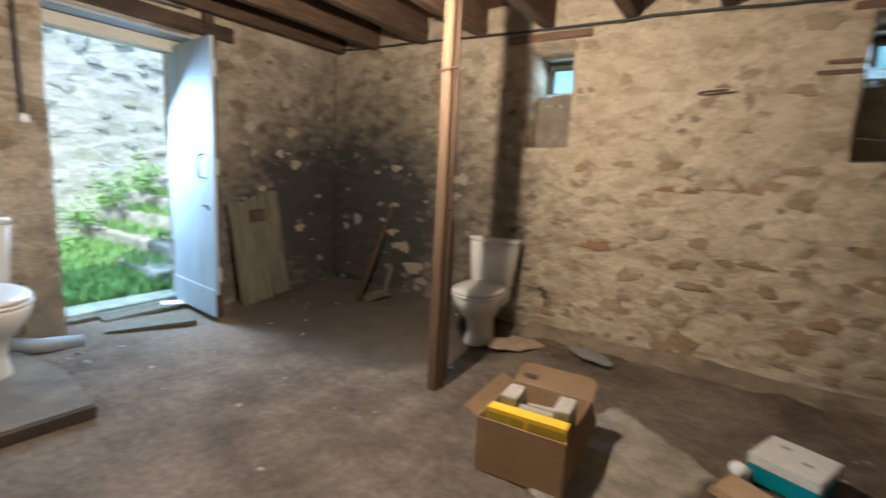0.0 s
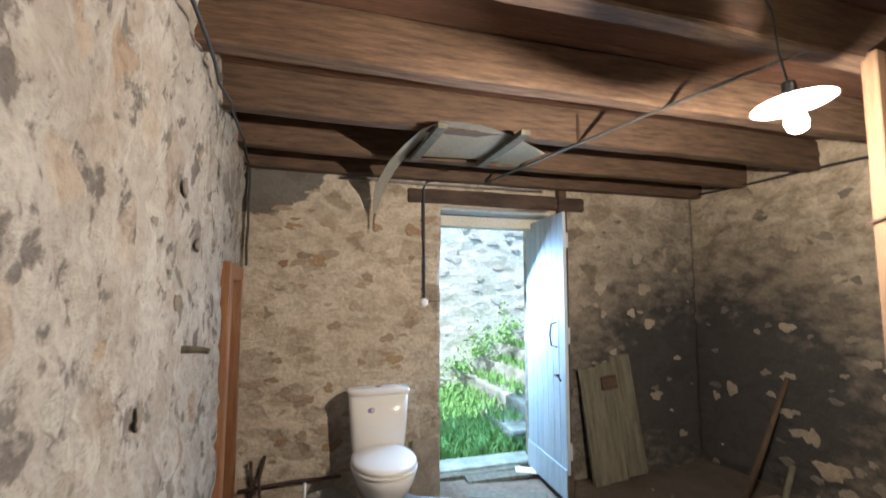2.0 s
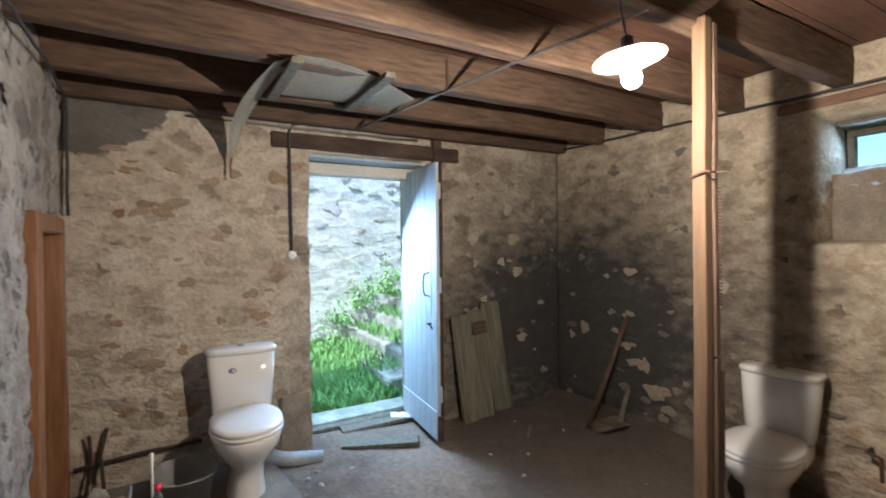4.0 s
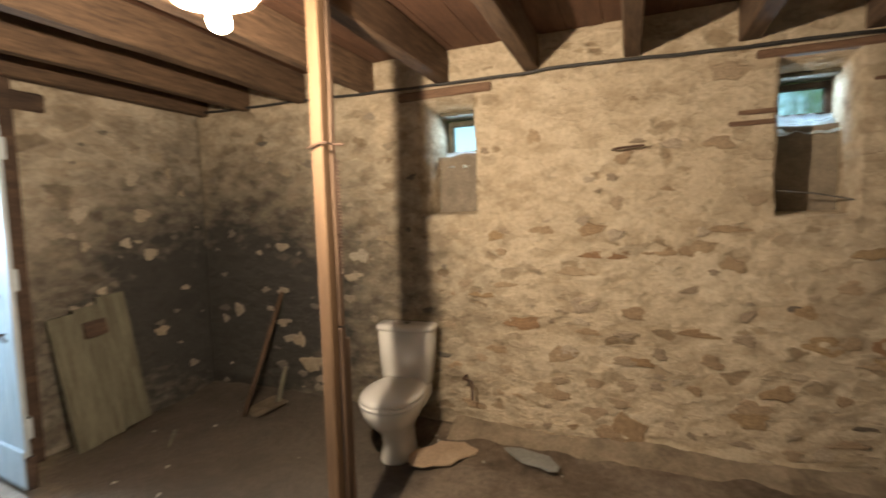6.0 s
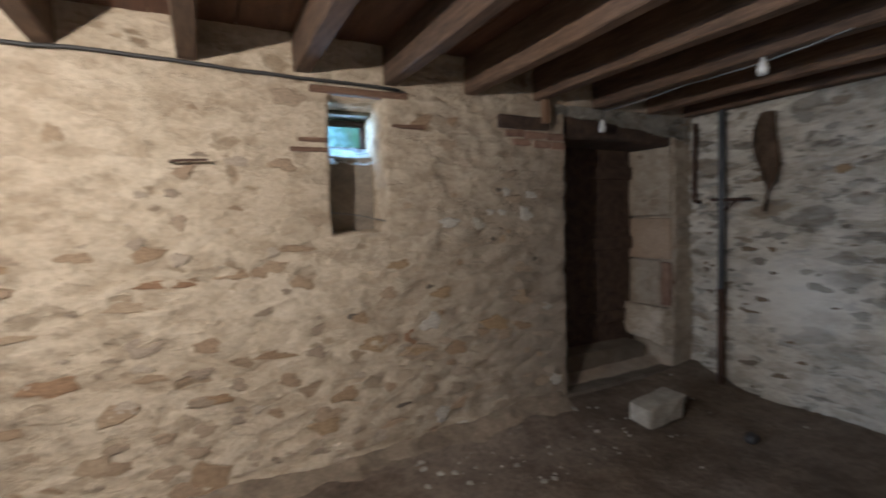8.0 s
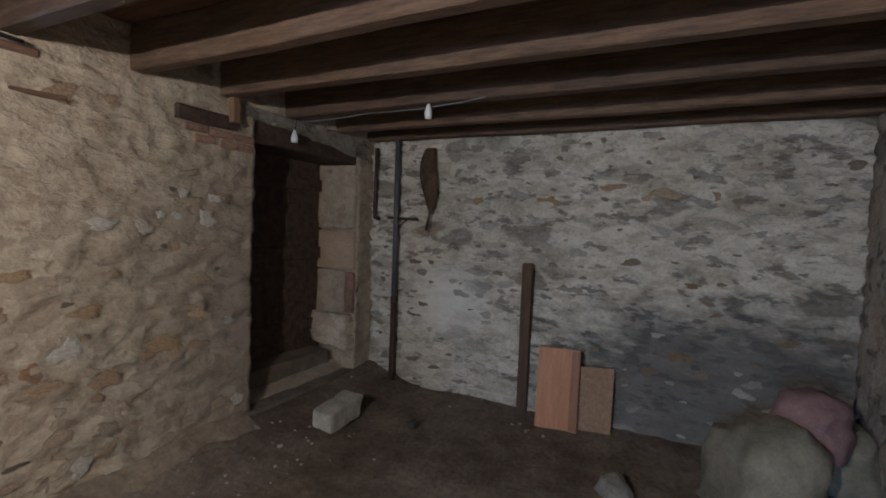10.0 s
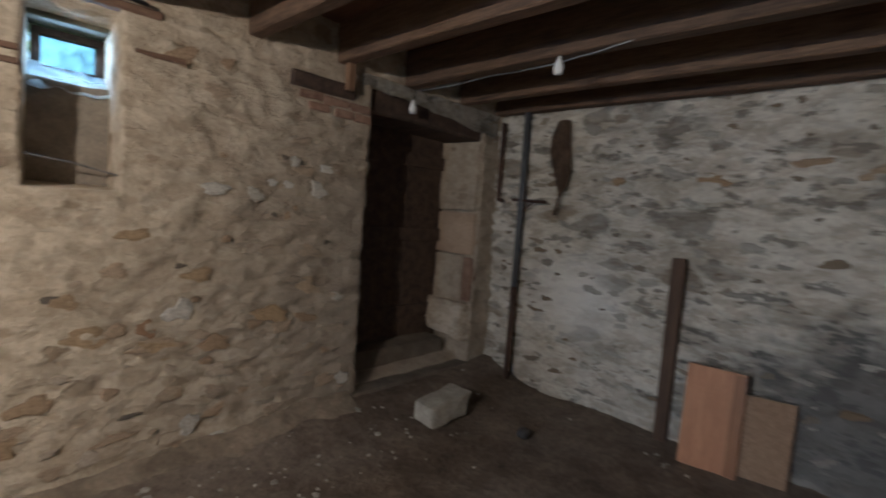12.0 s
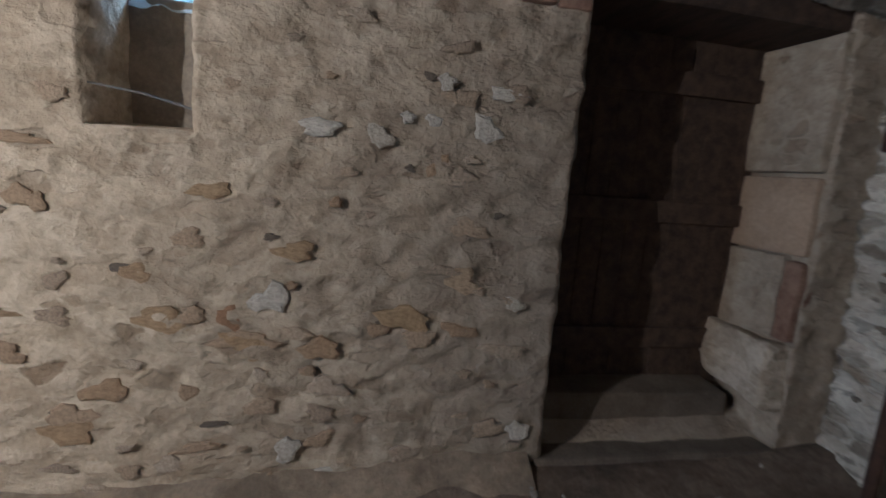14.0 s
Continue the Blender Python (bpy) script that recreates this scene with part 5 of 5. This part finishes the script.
o = part("wall_cable", tube(sag((-3.05, 3.55, 2.335), (-2.2, 3.545, 2.315), 0.008, 6) + sag((-2.1, 3.545, 2.315), (-0.3, 3.54, 2.285), 0.012, 12) + sag((-0.2, 3.54, 2.285), (1.25, 3.54, 2.245), 0.004, 10), 0.0095, 8), BLACK, smooth=True)
tagged(o, "black cable along the head of the wall", "cable")
o = part("corner_cable", tube(sag((-3.09, -0.02, 2.45), (-3.095, -0.025, 1.66), 0.0, 6), 0.008, 6), BLACK, smooth=True)
tagged(o, "dark cable down the corner of the walls", "cable")
o = part("wall_cable", tube(sag((-3.0, -0.01, 2.30), (1.2, 0.0, 2.31), 0.02, 24, 0.012), 0.007, 6), BLACK, smooth=True)
tagged(o, "dark loose cable along the whitewashed wall", "cable")
o = part("wall_bracket", tube([(0.05, 3.585, 1.80), (0.058, 3.515, 1.795), (0.10, 3.512, 1.80), (0.215, 3.515, 1.805)], 0.007, 6), RUST)
tagged(o, "small bent iron hook in the wall", "hook")
o = part("wall_bracket", tube([(-0.86, 3.57, 0.40), (-0.86, 3.50, 0.40), (-0.80, 3.49, 0.39), (-0.795, 3.49, 0.27)], 0.009, 6), RUST)
tagged(o, "short bent rusty pipe in the wall beside a toilet", "pipe")
o = part("wall_peg", tube([(-1.594, SY - 0.03, 1.30), (-1.594, SY + 0.05, 1.297), (-1.59, SY + 0.085, 1.292)], [0.014, 0.012, 0.010], 8), GREYWOOD)
tagged(o, "short wooden peg in the whitewashed wall", "peg")
for x, z, w in ((1.21, 2.03, 0.21), (0.62, 1.875, 0.2), (0.66, 1.925, 0.16)):
    o = part("brick_strip", block((x, NY - 0.02, z), (x + w, NY + 0.05, z + 0.022), 0.004, jitter=0.004), LINTEL)
    tagged(o, "thin reddish brick edge showing in the wall", "brick", "thin bricks in the wall")

# ---- things in the east half ----
b = thing("iron_pipe", pose(3.845, 3.26, 0.03), "tall rusty iron pipe standing in the corner", "pipe")
part("lower_pipe", tube([(0, 0, 0), (0.003, 0, 0.4), (0.005, 0, 0.78)], 0.026, 14), RUST, b, "rust-red lower pipe", True)
part("upper_pipe", tube([(0.005, 0, 0.785), (0.004, 0, 1.5), (0, 0, 2.28)], 0.026, 14), PIPEPAINT, b, "blue-grey painted upper pipe", True)
part("collar", tube([(0.005, 0, 0.75), (0.005, 0, 0.82)], 0.031, 14), RUST, b, "rusty pipe collar", True)
part("bracket", tube([(0.02, 0.10, 1.535), (0, 0.0, 1.53), (-0.02, -0.24, 1.525)], 0.012, 8), RUST, b, "iron crossbar")
part("brace", tube([(0, -0.02, 1.44), (-0.01, -0.12, 1.52)], 0.009, 6), RUST, b)
o = part("elbow_pipe", tube([(3.86, 3.50, 2.2), (3.86, 3.505, 1.62), (3.855, 3.50, 1.56), (3.83, 3.44, 1.55)], 0.018, 10), RUST, smooth=True)
tagged(o, "dark bent pipe end on the corner wall", "pipe")
bm = bmesh.new()
n = 16
vs = []
for i in range(n + 1):
    k = i / n
    w = 0.080 * (math.sin(min(1, k * 1.15 + 0.12) * math.pi) ** 0.6) * (1 + 0.3 * noise.noise((k * 5, 2, 1))) + 0.008
    row = []
    for j in range(6):
        q = j / 5 - 0.5
        row.append(bm.verts.new((3.875 + 0.03 * math.cos(q * 3) * -1 + 0.012 * noise.noise((k * 6, q * 5, 4)), 2.94 + 2 * q * w + 0.02 * math.sin(k * 7), 2.18 - 0.72 * k)))
    vs.append(row)
for i in range(n):
    for j in range(5):
        bm.faces.new((vs[i][j], vs[i + 1][j], vs[i + 1][j + 1], vs[i][j + 1]))
bmesh.ops.solidify(bm, geom=bm.faces[:], thickness=0.012)
o = part("hanging_hide", bm, DARKCLOTH, smooth=True)
tagged(o, "dried brown hide hanging flat on the wall", "hide")
o = part("wall_stake", timber((3.835, 1.975, 0.0), (3.895, 2.055, 1.235), 2, 8, 0.012, 0.006), DARKPOST)
tagged(o, "short dark wooden stake against the white wall", "stake")
b = thing("veneered_board", pose(3.70, 1.71, 0.02, 0, 6, 4), "orange-brown veneered board leaning on the wall", "board")
part("panel", block((-0.012, -0.16, 0), (0.012, 0.15, 0.60), 0.002, jitter=0.006), CHIP, b)
part("strip", block((-0.017, -0.16, 0.01), (-0.0125, -0.10, 0.595), 0.001), FRAMEWOOD, b, "darker edge strip")
b = part("chipboard", block((-0.01, -0.14, 0), (0.01, 0.13, 0.47), 0.002, jitter=0.006), CHIP2)
b.matrix_world = pose(3.775, 1.46, 0.03, 0, 7, 10)
tagged(b, "brown chipboard piece leaning beside the veneered board", "board")
bm = block((-0.19, -0.09, 0), (0.19, 0.09, 0.155), 0.025, jitter=0.025)
bmesh.ops.subdivide_edges(bm, edges=bm.edges[:], cuts=2, use_grid_fill=True)
for v in bm.verts:
    v.co += 0.018 * Vector((noise.noise(v.co * 9), noise.noise(v.co * 9 + Vector((5, 0, 0))), noise.noise(v.co * 9 + Vector((0, 5, 0)))))
o = part("stone_block", bm, CRUMB)
o.matrix_world = pose(2.94, 3.13, 0.035, 0, 0, 4)
tagged(o, "pale squared limestone block on the floor", "stone")
o = part("dark_clod", lump((0.10, 0.08, 0.07), 7), BLACK, smooth=True)
o.matrix_world = pose(3.2, 2.64, 0.03)
tagged(o, "small black clod on the earth floor", "clod")
o = part("dark_clod", lump((0.09, 0.07, 0.07), 9), BLACK, smooth=True)
o.matrix_world = pose(3.12, 3.16, 0.05)
tagged(o, "small black clod beside the pale stone", "clod")
for x, y, z, c in ((2.84, 3.52, 2.11, 0), (2.81, 2.38, 2.20, 1)):
    b = thing("bulb_holder", pose(x, y, z), "small white porcelain bulb holder under the joists", "lamp holder", "empty lamp holders")
    part("holder", rings([(-0.03, 0, 0, 0.02, 0.02), (0.0, 0, 0, 0.026, 0.026), (0.03, 0, 0, 0.018, 0.018), (0.06, 0, 0, 0.008, 0.008)], 16), WHITEPLASTIC, b, "", True)
    part("flex", tube([(0, 0, 0.05), (0.01, 0.0, 0.09), (0.02, 0, 0.16)], 0.004, 6), BLACK, b, "", True)
o = part("ceiling_cable", tube(sag((2.86, 3.5, 2.235), (2.91, 2.9, 2.265), 0.01, 6) + sag((2.93, 2.75, 2.268), (2.80, 2.0, 2.262), 0.01, 8), 0.003, 6), PIPEGREY, smooth=True)
tagged(o, "thin grey cable along a ceiling joist", "cable")

# rubbish heap in the far corner
def bundle(size, seed):
    """A slumped bag: flat-bottomed, creased and lopsided."""
    bm = bmesh.new()
    bmesh.ops.create_icosphere(bm, subdivisions=4, radius=0.5)
    o = Vector((seed * 5.7, seed * 2.3, seed))
    for v in bm.verts:
        c = v.co.copy()
        k = Vector([math.copysign(abs(a * 2) ** 0.65, a) / 2 for a in c])
        crease = abs(noise.noise(k * 3.1 + o)) * 0.28 + 0.10 * abs(noise.noise(k * 8 + o)) + 0.35 * noise.noise(k * 1.3 + o)
        k *= 1 - crease
        k.z = max(k.z, -0.3) + 0.12 * noise.noise(k * 2 + o)
        v.co = Vector([a * b for a, b in zip(k, size)])
    return bm


for size, m, rz, mat, label, cat, seed in (
        ((0.62, 0.50, 0.62), (3.28, 0.50, 0.19), 20, SACK, "dusty pale sack slumped in the corner", "sack", 1),
        ((0.40, 0.34, 0.40), (3.42, 0.24, 0.48), 50, PINK, "dusty pink cloth bundle on the heap", "cloth", 2),
        ((0.50, 0.40, 0.50), (3.60, 0.12, 0.24), 10, SACK, "second dusty pale sack behind the heap", "sack", 3),
        ((0.24, 0.16, 0.14), (3.02, 1.20, 0.04), 30, CRUMB, "pale lump of plaster on the floor", "rubble", 5)):
    o = part(cat.replace(" ", "_"), bundle(size, seed), mat, smooth=True)
    o.matrix_world = pose(*m, 0, 0, rz)
    tagged(o, label, cat)
o = part("heap_board", block((-0.45, -0.05, 0), (0.45, 0.05, 0.025), 0.003, jitter=0.006), GREYWOOD)
o.matrix_world = pose(3.42, 0.45, 0.30, 10, -42, -62)
tagged(o, "loose grey board on the rubbish heap", "board")

# ---- stones showing in the walls ----


def stone_shapes(n, seed, wide):
    rnd = random.Random(seed)
    out = []
    for s in range(n):
        k = rnd.randint(15, 18)
        bm = bmesh.new()
        waves = [(m, h * rnd.uniform(0.5, 1), rnd.uniform(0, 6.28)) for m, h in ((2, 0.22), (3, 0.24), (5, 0.16), (7, 0.10))]
        r = [0.85 * (1 + sum(h * math.sin(m * 6.283 * i / k + f) for m, h, f in waves)) for i in range(k)]
        ph = rnd.uniform(0, 6)
        lev = ((1.0, -0.9), (0.96, 0.25), (0.72, 0.75))
        ring = []
        for f, z in lev:
            ring.append([bm.verts.new((wide * f * r[i] * math.cos(ph + 6.283 * i / k), f * r[i] * math.sin(ph + 6.283 * i / k), z + rnd.uniform(-0.15, 0.15) * (z > 0))) for i in range(k)])
        for a, b in zip(ring, ring[1:]):
            for i in range(k):
                bm.faces.new((a[i], a[(i + 1) % k], b[(i + 1) % k], b[i]))
        bm.faces.new(ring[-1])
        me = bpy.data.meshes.new("stone")
        bm.to_mesh(me)
        bm.free()
        out.append(me)
    return out


def scatter(parent, n, seed, place, frame_rot, material, wide, sizes, proud, free):
    """Stones as pieces of a wall: place(u, v) gives the spot, free(u, v, r) says where there is room."""
    rnd = random.Random(seed)
    shapes = stone_shapes(14, seed, wide)
    for me in shapes:
        me.materials.append(material)
    done = []
    tries = 0
    while len(done) < n and tries < n * 60:
        tries += 1
        u, v, r = *free(rnd), rnd.uniform(*sizes) * rnd.choice((0.45, 0.6, 0.8, 1, 1.2))
        if any(abs(u - a) < (r + c) * wide * 0.95 and abs(v - b) < (r + c) * 0.95 for a, b, c in done):
            continue
        done.append((u, v, r))
        o = new("stone", rnd.choice(shapes))
        o.parent = parent
        o.matrix_world = Matrix.Translation(place(u, v)) @ frame_rot @ pose(0, 0, 0, 0, 0, rnd.gauss(0, 9)) @ Matrix.Diagonal((r * rnd.uniform(0.8, 1.3), r * rnd.uniform(0.75, 1.1), proud * rnd.uniform(0.5, 1.3), 1))


ROT_N, ROT_W, ROT_E, ROT_S = pose(0, 0, 0, 90, 0, 0), pose(0, 0, 0, 90, 0, 90), pose(0, 0, 0, 90, 0, -90), pose(0, 0, 0, 90, 0, 180)


def bulge(p, amp, lift):
    return amp * (noise.noise(p * 1.1) * 1.6) + lift


def on_north(u, v):
    p = Vector((u, NY, v))
    return p - Vector((0, bulge(p, 0.011, 0.002 + 0.003 * north_rough(p)), 0))


def on_west(u, v):
    return Vector((WX + bulge(Vector((WX, u, v)), 0.007, 0.003), u, v))


def on_east(u, v):
    return Vector((EX - bulge(Vector((EX, u, v)), 0.019, 0.006), u, v))


def on_south(u, v):
    return Vector((u, SY + bulge(Vector((u, SY, v)), 0.014, 0.006), v))


def room_north(lo, hi, low_bias):
    def pick(rnd):
        while True:
            u, v = rnd.uniform(lo, hi), 0.06 + 2.1 * rnd.random() ** low_bias
            if -1.22 < u < -0.7 and v > 1.38 or 0.76 < u < 1.23 and v > 1.33 or u > 2.46:
                continue
            return u, v
    return pick


scatter(wall_north, 150, 11, on_north, ROT_N, STONE_WARM, 1.9, (0.024, 0.046), 0.007, room_north(-1.0, 2.44, 2.3))
scatter(wall_north, 75, 12, on_north, ROT_N, STONE_SOOTY, 1.5, (0.022, 0.042), 0.009, room_north(-3.05, -1.0, 1.0))


def west_south(rnd):
    return rnd.uniform(0.02, 1.2), rnd.uniform(0.3, 2.1)


def west_north(rnd):
    return rnd.uniform(2.36, 3.5), rnd.uniform(0.2, 2.1)


scatter(wall_west, 70, 13, on_west, ROT_W, STONE_WARM, 1.8, (0.020, 0.042), 0.007, west_south)
scatter(wall_west, 28, 14, on_west, ROT_W, STONE_SOOTY, 1.4, (0.018, 0.036), 0.008, west_north)
scatter(wall_east, 270, 15, on_east, ROT_E, STONE_PALE, 2.0, (0.018, 0.036), 0.012, lambda rnd: (rnd.uniform(0.0, 3.5), rnd.uniform(0.08, 2.2)))
scatter(wall_south, 30, 16, on_south, ROT_S, STONE_PALE, 1.2, (0.02, 0.05), 0.004, lambda rnd: (rnd.uniform(-2.3, 0.8), rnd.uniform(0.2, 2.25)))
scatter(gw, 100, 17, lambda u, v: Vector((-5.75 + bulge(Vector((-5.75, u, v)), 0.016, 0.008), u, v)), ROT_W, STONE_OUT, 1.6, (0.06, 0.11), 0.007, lambda rnd: (rnd.uniform(0.6, 3.6), rnd.uniform(0.3, 3.4)))


def set_stones(parent, spots, place, frame_rot, material, seed, proud):
    """The few large bare stones that stand out in a wall, and dark pieces painting pits: (along, up, half width, half
    height).
    """
    rnd = random.Random(seed)
    shapes = stone_shapes(8, seed, 1.0)
    for me in shapes:
        me.materials.append(material)
    for u, v, w, h in spots:
        o = new("stone", rnd.choice(shapes))
        o.parent = parent
        o.matrix_world = Matrix.Translation(place(u, v)) @ frame_rot @ pose(0, 0, 0, 0, 0, rnd.gauss(0, 4)) @ Matrix.Diagonal((w * 1.15, h * 1.15, proud, 1))


set_stones(wall_north, ((-0.64, 1.32, 0.065, 0.029), (-0.35, 1.35, 0.068, 0.029), (-0.07, 1.35, 0.08, 0.035), (-0.01, 1.2, 0.113, 0.029), (0.3, 1.22, 0.08, 0.026), (0.5, 1.24, 0.077, 0.039), (0.67, 1.14, 0.04, 0.036), (1.22, 1.21, 0.064, 0.032), (0.62, 1.34, 0.096, 0.022), (-0.59, 1.01, 0.09, 0.016), (-0.74, 0.94, 0.074, 0.023), (-0.48, 0.77, 0.098, 0.05), (-0.09, 0.74, 0.065, 0.023), (0.49, 0.76, 0.097, 0.02), (-0.65, 0.59, 0.058, 0.03), (-0.25, 0.59, 0.098, 0.046), (0.18, 0.58, 0.09, 0.026), (-0.34, 0.36, 0.066, 0.059), (0.12, 0.15, 0.115, 0.105), (0.74, 0.32, 0.098, 0.05), (-0.16, 1.1, 0.097, 0.032), (-0.4, 1.91, 0.04, 0.047)), on_north, ROT_N, STONE_BROWN, 31, 0.005)
set_stones(wall_north, ((1.503, 1.01, 0.075, 0.035), (1.049, 0.742, 0.095, 0.045), (1.911, 0.763, 0.10, 0.055), (1.60, 0.641, 0.07, 0.05), (1.342, 0.653, 0.085, 0.05), (0.971, 0.911, 0.06, 0.03), (0.862, 0.473, 0.085, 0.04), (1.28, 0.757, 0.05, 0.04), (2.01, 1.345, 0.05, 0.04), (2.128, 0.92, 0.07, 0.05), (0.628, 1.156, 0.045, 0.04)), on_north, ROT_N, STONE_BROWN, 34, 0.005)
# dark flush pieces paint the shade of small pits and holes, not stones
set_stones(wall_north, ((0.93, 0.915, 0.05, 0.03), (1.95, 1.662, 0.022, 0.016), (2.03, 1.65, 0.03, 0.012), (1.90, 1.335, 0.02, 0.014), (1.42, 1.06, 0.03, 0.012), (1.22, 0.34, 0.045, 0.014), (0.72, 0.40, 0.05, 0.012), (2.25, 1.18, 0.02, 0.014)), on_north, ROT_N, CONCRETE, 38, 0.002)
set_stones(wall_north, ((2.173, 1.495, 0.055, 0.05), (1.783, 1.44, 0.05, 0.04), (1.576, 1.455, 0.08, 0.03), (1.422, 0.832, 0.075, 0.05), (1.487, 0.223, 0.055, 0.05), (1.71, 0.106, 0.11, 0.04), (2.239, 1.627, 0.07, 0.025), (1.881, 1.514, 0.03, 0.02), (1.975, 1.512, 0.03, 0.025), (2.414, 0.286, 0.05, 0.05), (2.122, 0.066, 0.07, 0.045), (2.014, 1.648, 0.035, 0.03), (2.35, 0.83, 0.045, 0.03)), on_north, ROT_N, STONE_WHITE, 35, 0.007)
set_stones(wall_north, ((-2.451, 1.946, 0.10, 0.05), (-3.0, 1.928, 0.07, 0.04), (-2.332, 1.251, 0.07, 0.03), (-1.654, 1.185, 0.075, 0.05), (-1.719, 1.032, 0.07, 0.03), (-2.102, 0.36, 0.11, 0.06), (-2.812, 0.744, 0.05, 0.05), (-1.401, 1.302, 0.11, 0.035), (-1.451, 1.633, 0.06, 0.025), (-2.263, 1.815, 0.04, 0.04), (-2.382, 0.659, 0.05, 0.03), (-2.215, 0.539, 0.05, 0.06), (-1.384, 1.94, 0.05, 0.03), (-1.676, 1.643, 0.05, 0.035), (-1.98, 1.581, 0.05, 0.025)), on_north, ROT_N, STONE_BARE, 36, 0.010)
set_stones(wall_west, ((3.186, 1.944, 0.05, 0.04), (3.273, 1.838, 0.025, 0.035), (2.993, 1.783, 0.055, 0.05), (3.043, 1.52, 0.07, 0.045), (2.628, 1.53, 0.06, 0.05), (2.913, 1.327, 0.045, 0.03), (2.647, 1.323, 0.03, 0.03), (2.73, 1.017, 0.04, 0.025), (3.134, 0.655, 0.06, 0.035), (3.085, 1.238, 0.06, 0.04), (3.372, 1.684, 0.03, 0.02)), on_west, ROT_W, STONE_BARE, 37, 0.010)
set_stones(wall_east, ((1.9, 1.73, 0.102, 0.051), (1.08, 1.78, 0.129, 0.044), (0.75, 1.77, 0.079, 0.041), (2.5, 1.73, 0.05, 0.033), (1.41, 1.84, 0.103, 0.027)), on_east, ROT_E, STONE_BROWN, 32, 0.012)
set_stones(wall_west, ((0.42, 1.7, 0.07, 0.039), (0.26, 1.93, 0.059, 0.025), (0.2, 1.68, 0.034, 0.025), (0.51, 0.86, 0.035, 0.034), (0.95, 1.03, 0.06, 0.036), (0.39, 0.79, 0.037, 0.023), (0.22, 0.54, 0.038, 0.026)), on_west, ROT_W, STONE_BROWN, 33, 0.005)


# crumbs of plaster on the floor
rnd = random.Random(5)
shapes = []
for k in range(6):
    bm = lump((1, 0.8, 0.5), k + 20, 0.5, 1)
    me = bpy.data.meshes.new("crumb")
    bm.to_mesh(me)
    bm.free()
    me.materials.append(CRUMB)
    shapes.append(me)


for k in range(150):
    x, y = rnd.uniform(-2.9, 3.7), rnd.uniform(0.3, 3.5)
    if k > 90:
        x, y = rnd.uniform(1.2, 3.0), rnd.uniform(2.9, 3.55)
    if x < -1.9 and y < 1.1:
        continue
    s = rnd.choice((0.008, 0.010, 0.013, 0.018, 0.03 if k > 90 else 0.02))
    o = new("plaster_crumb", rnd.choice(shapes))
    o.matrix_world = pose(x, y, floor_height(x, y) + s * 0.15, 0, 0, rnd.uniform(0, 360)) @ Matrix.Scale(s * 1.6, 4)
    tagged(o, "small pale plaster crumb on the earth floor", "rubble", "plaster crumbs")
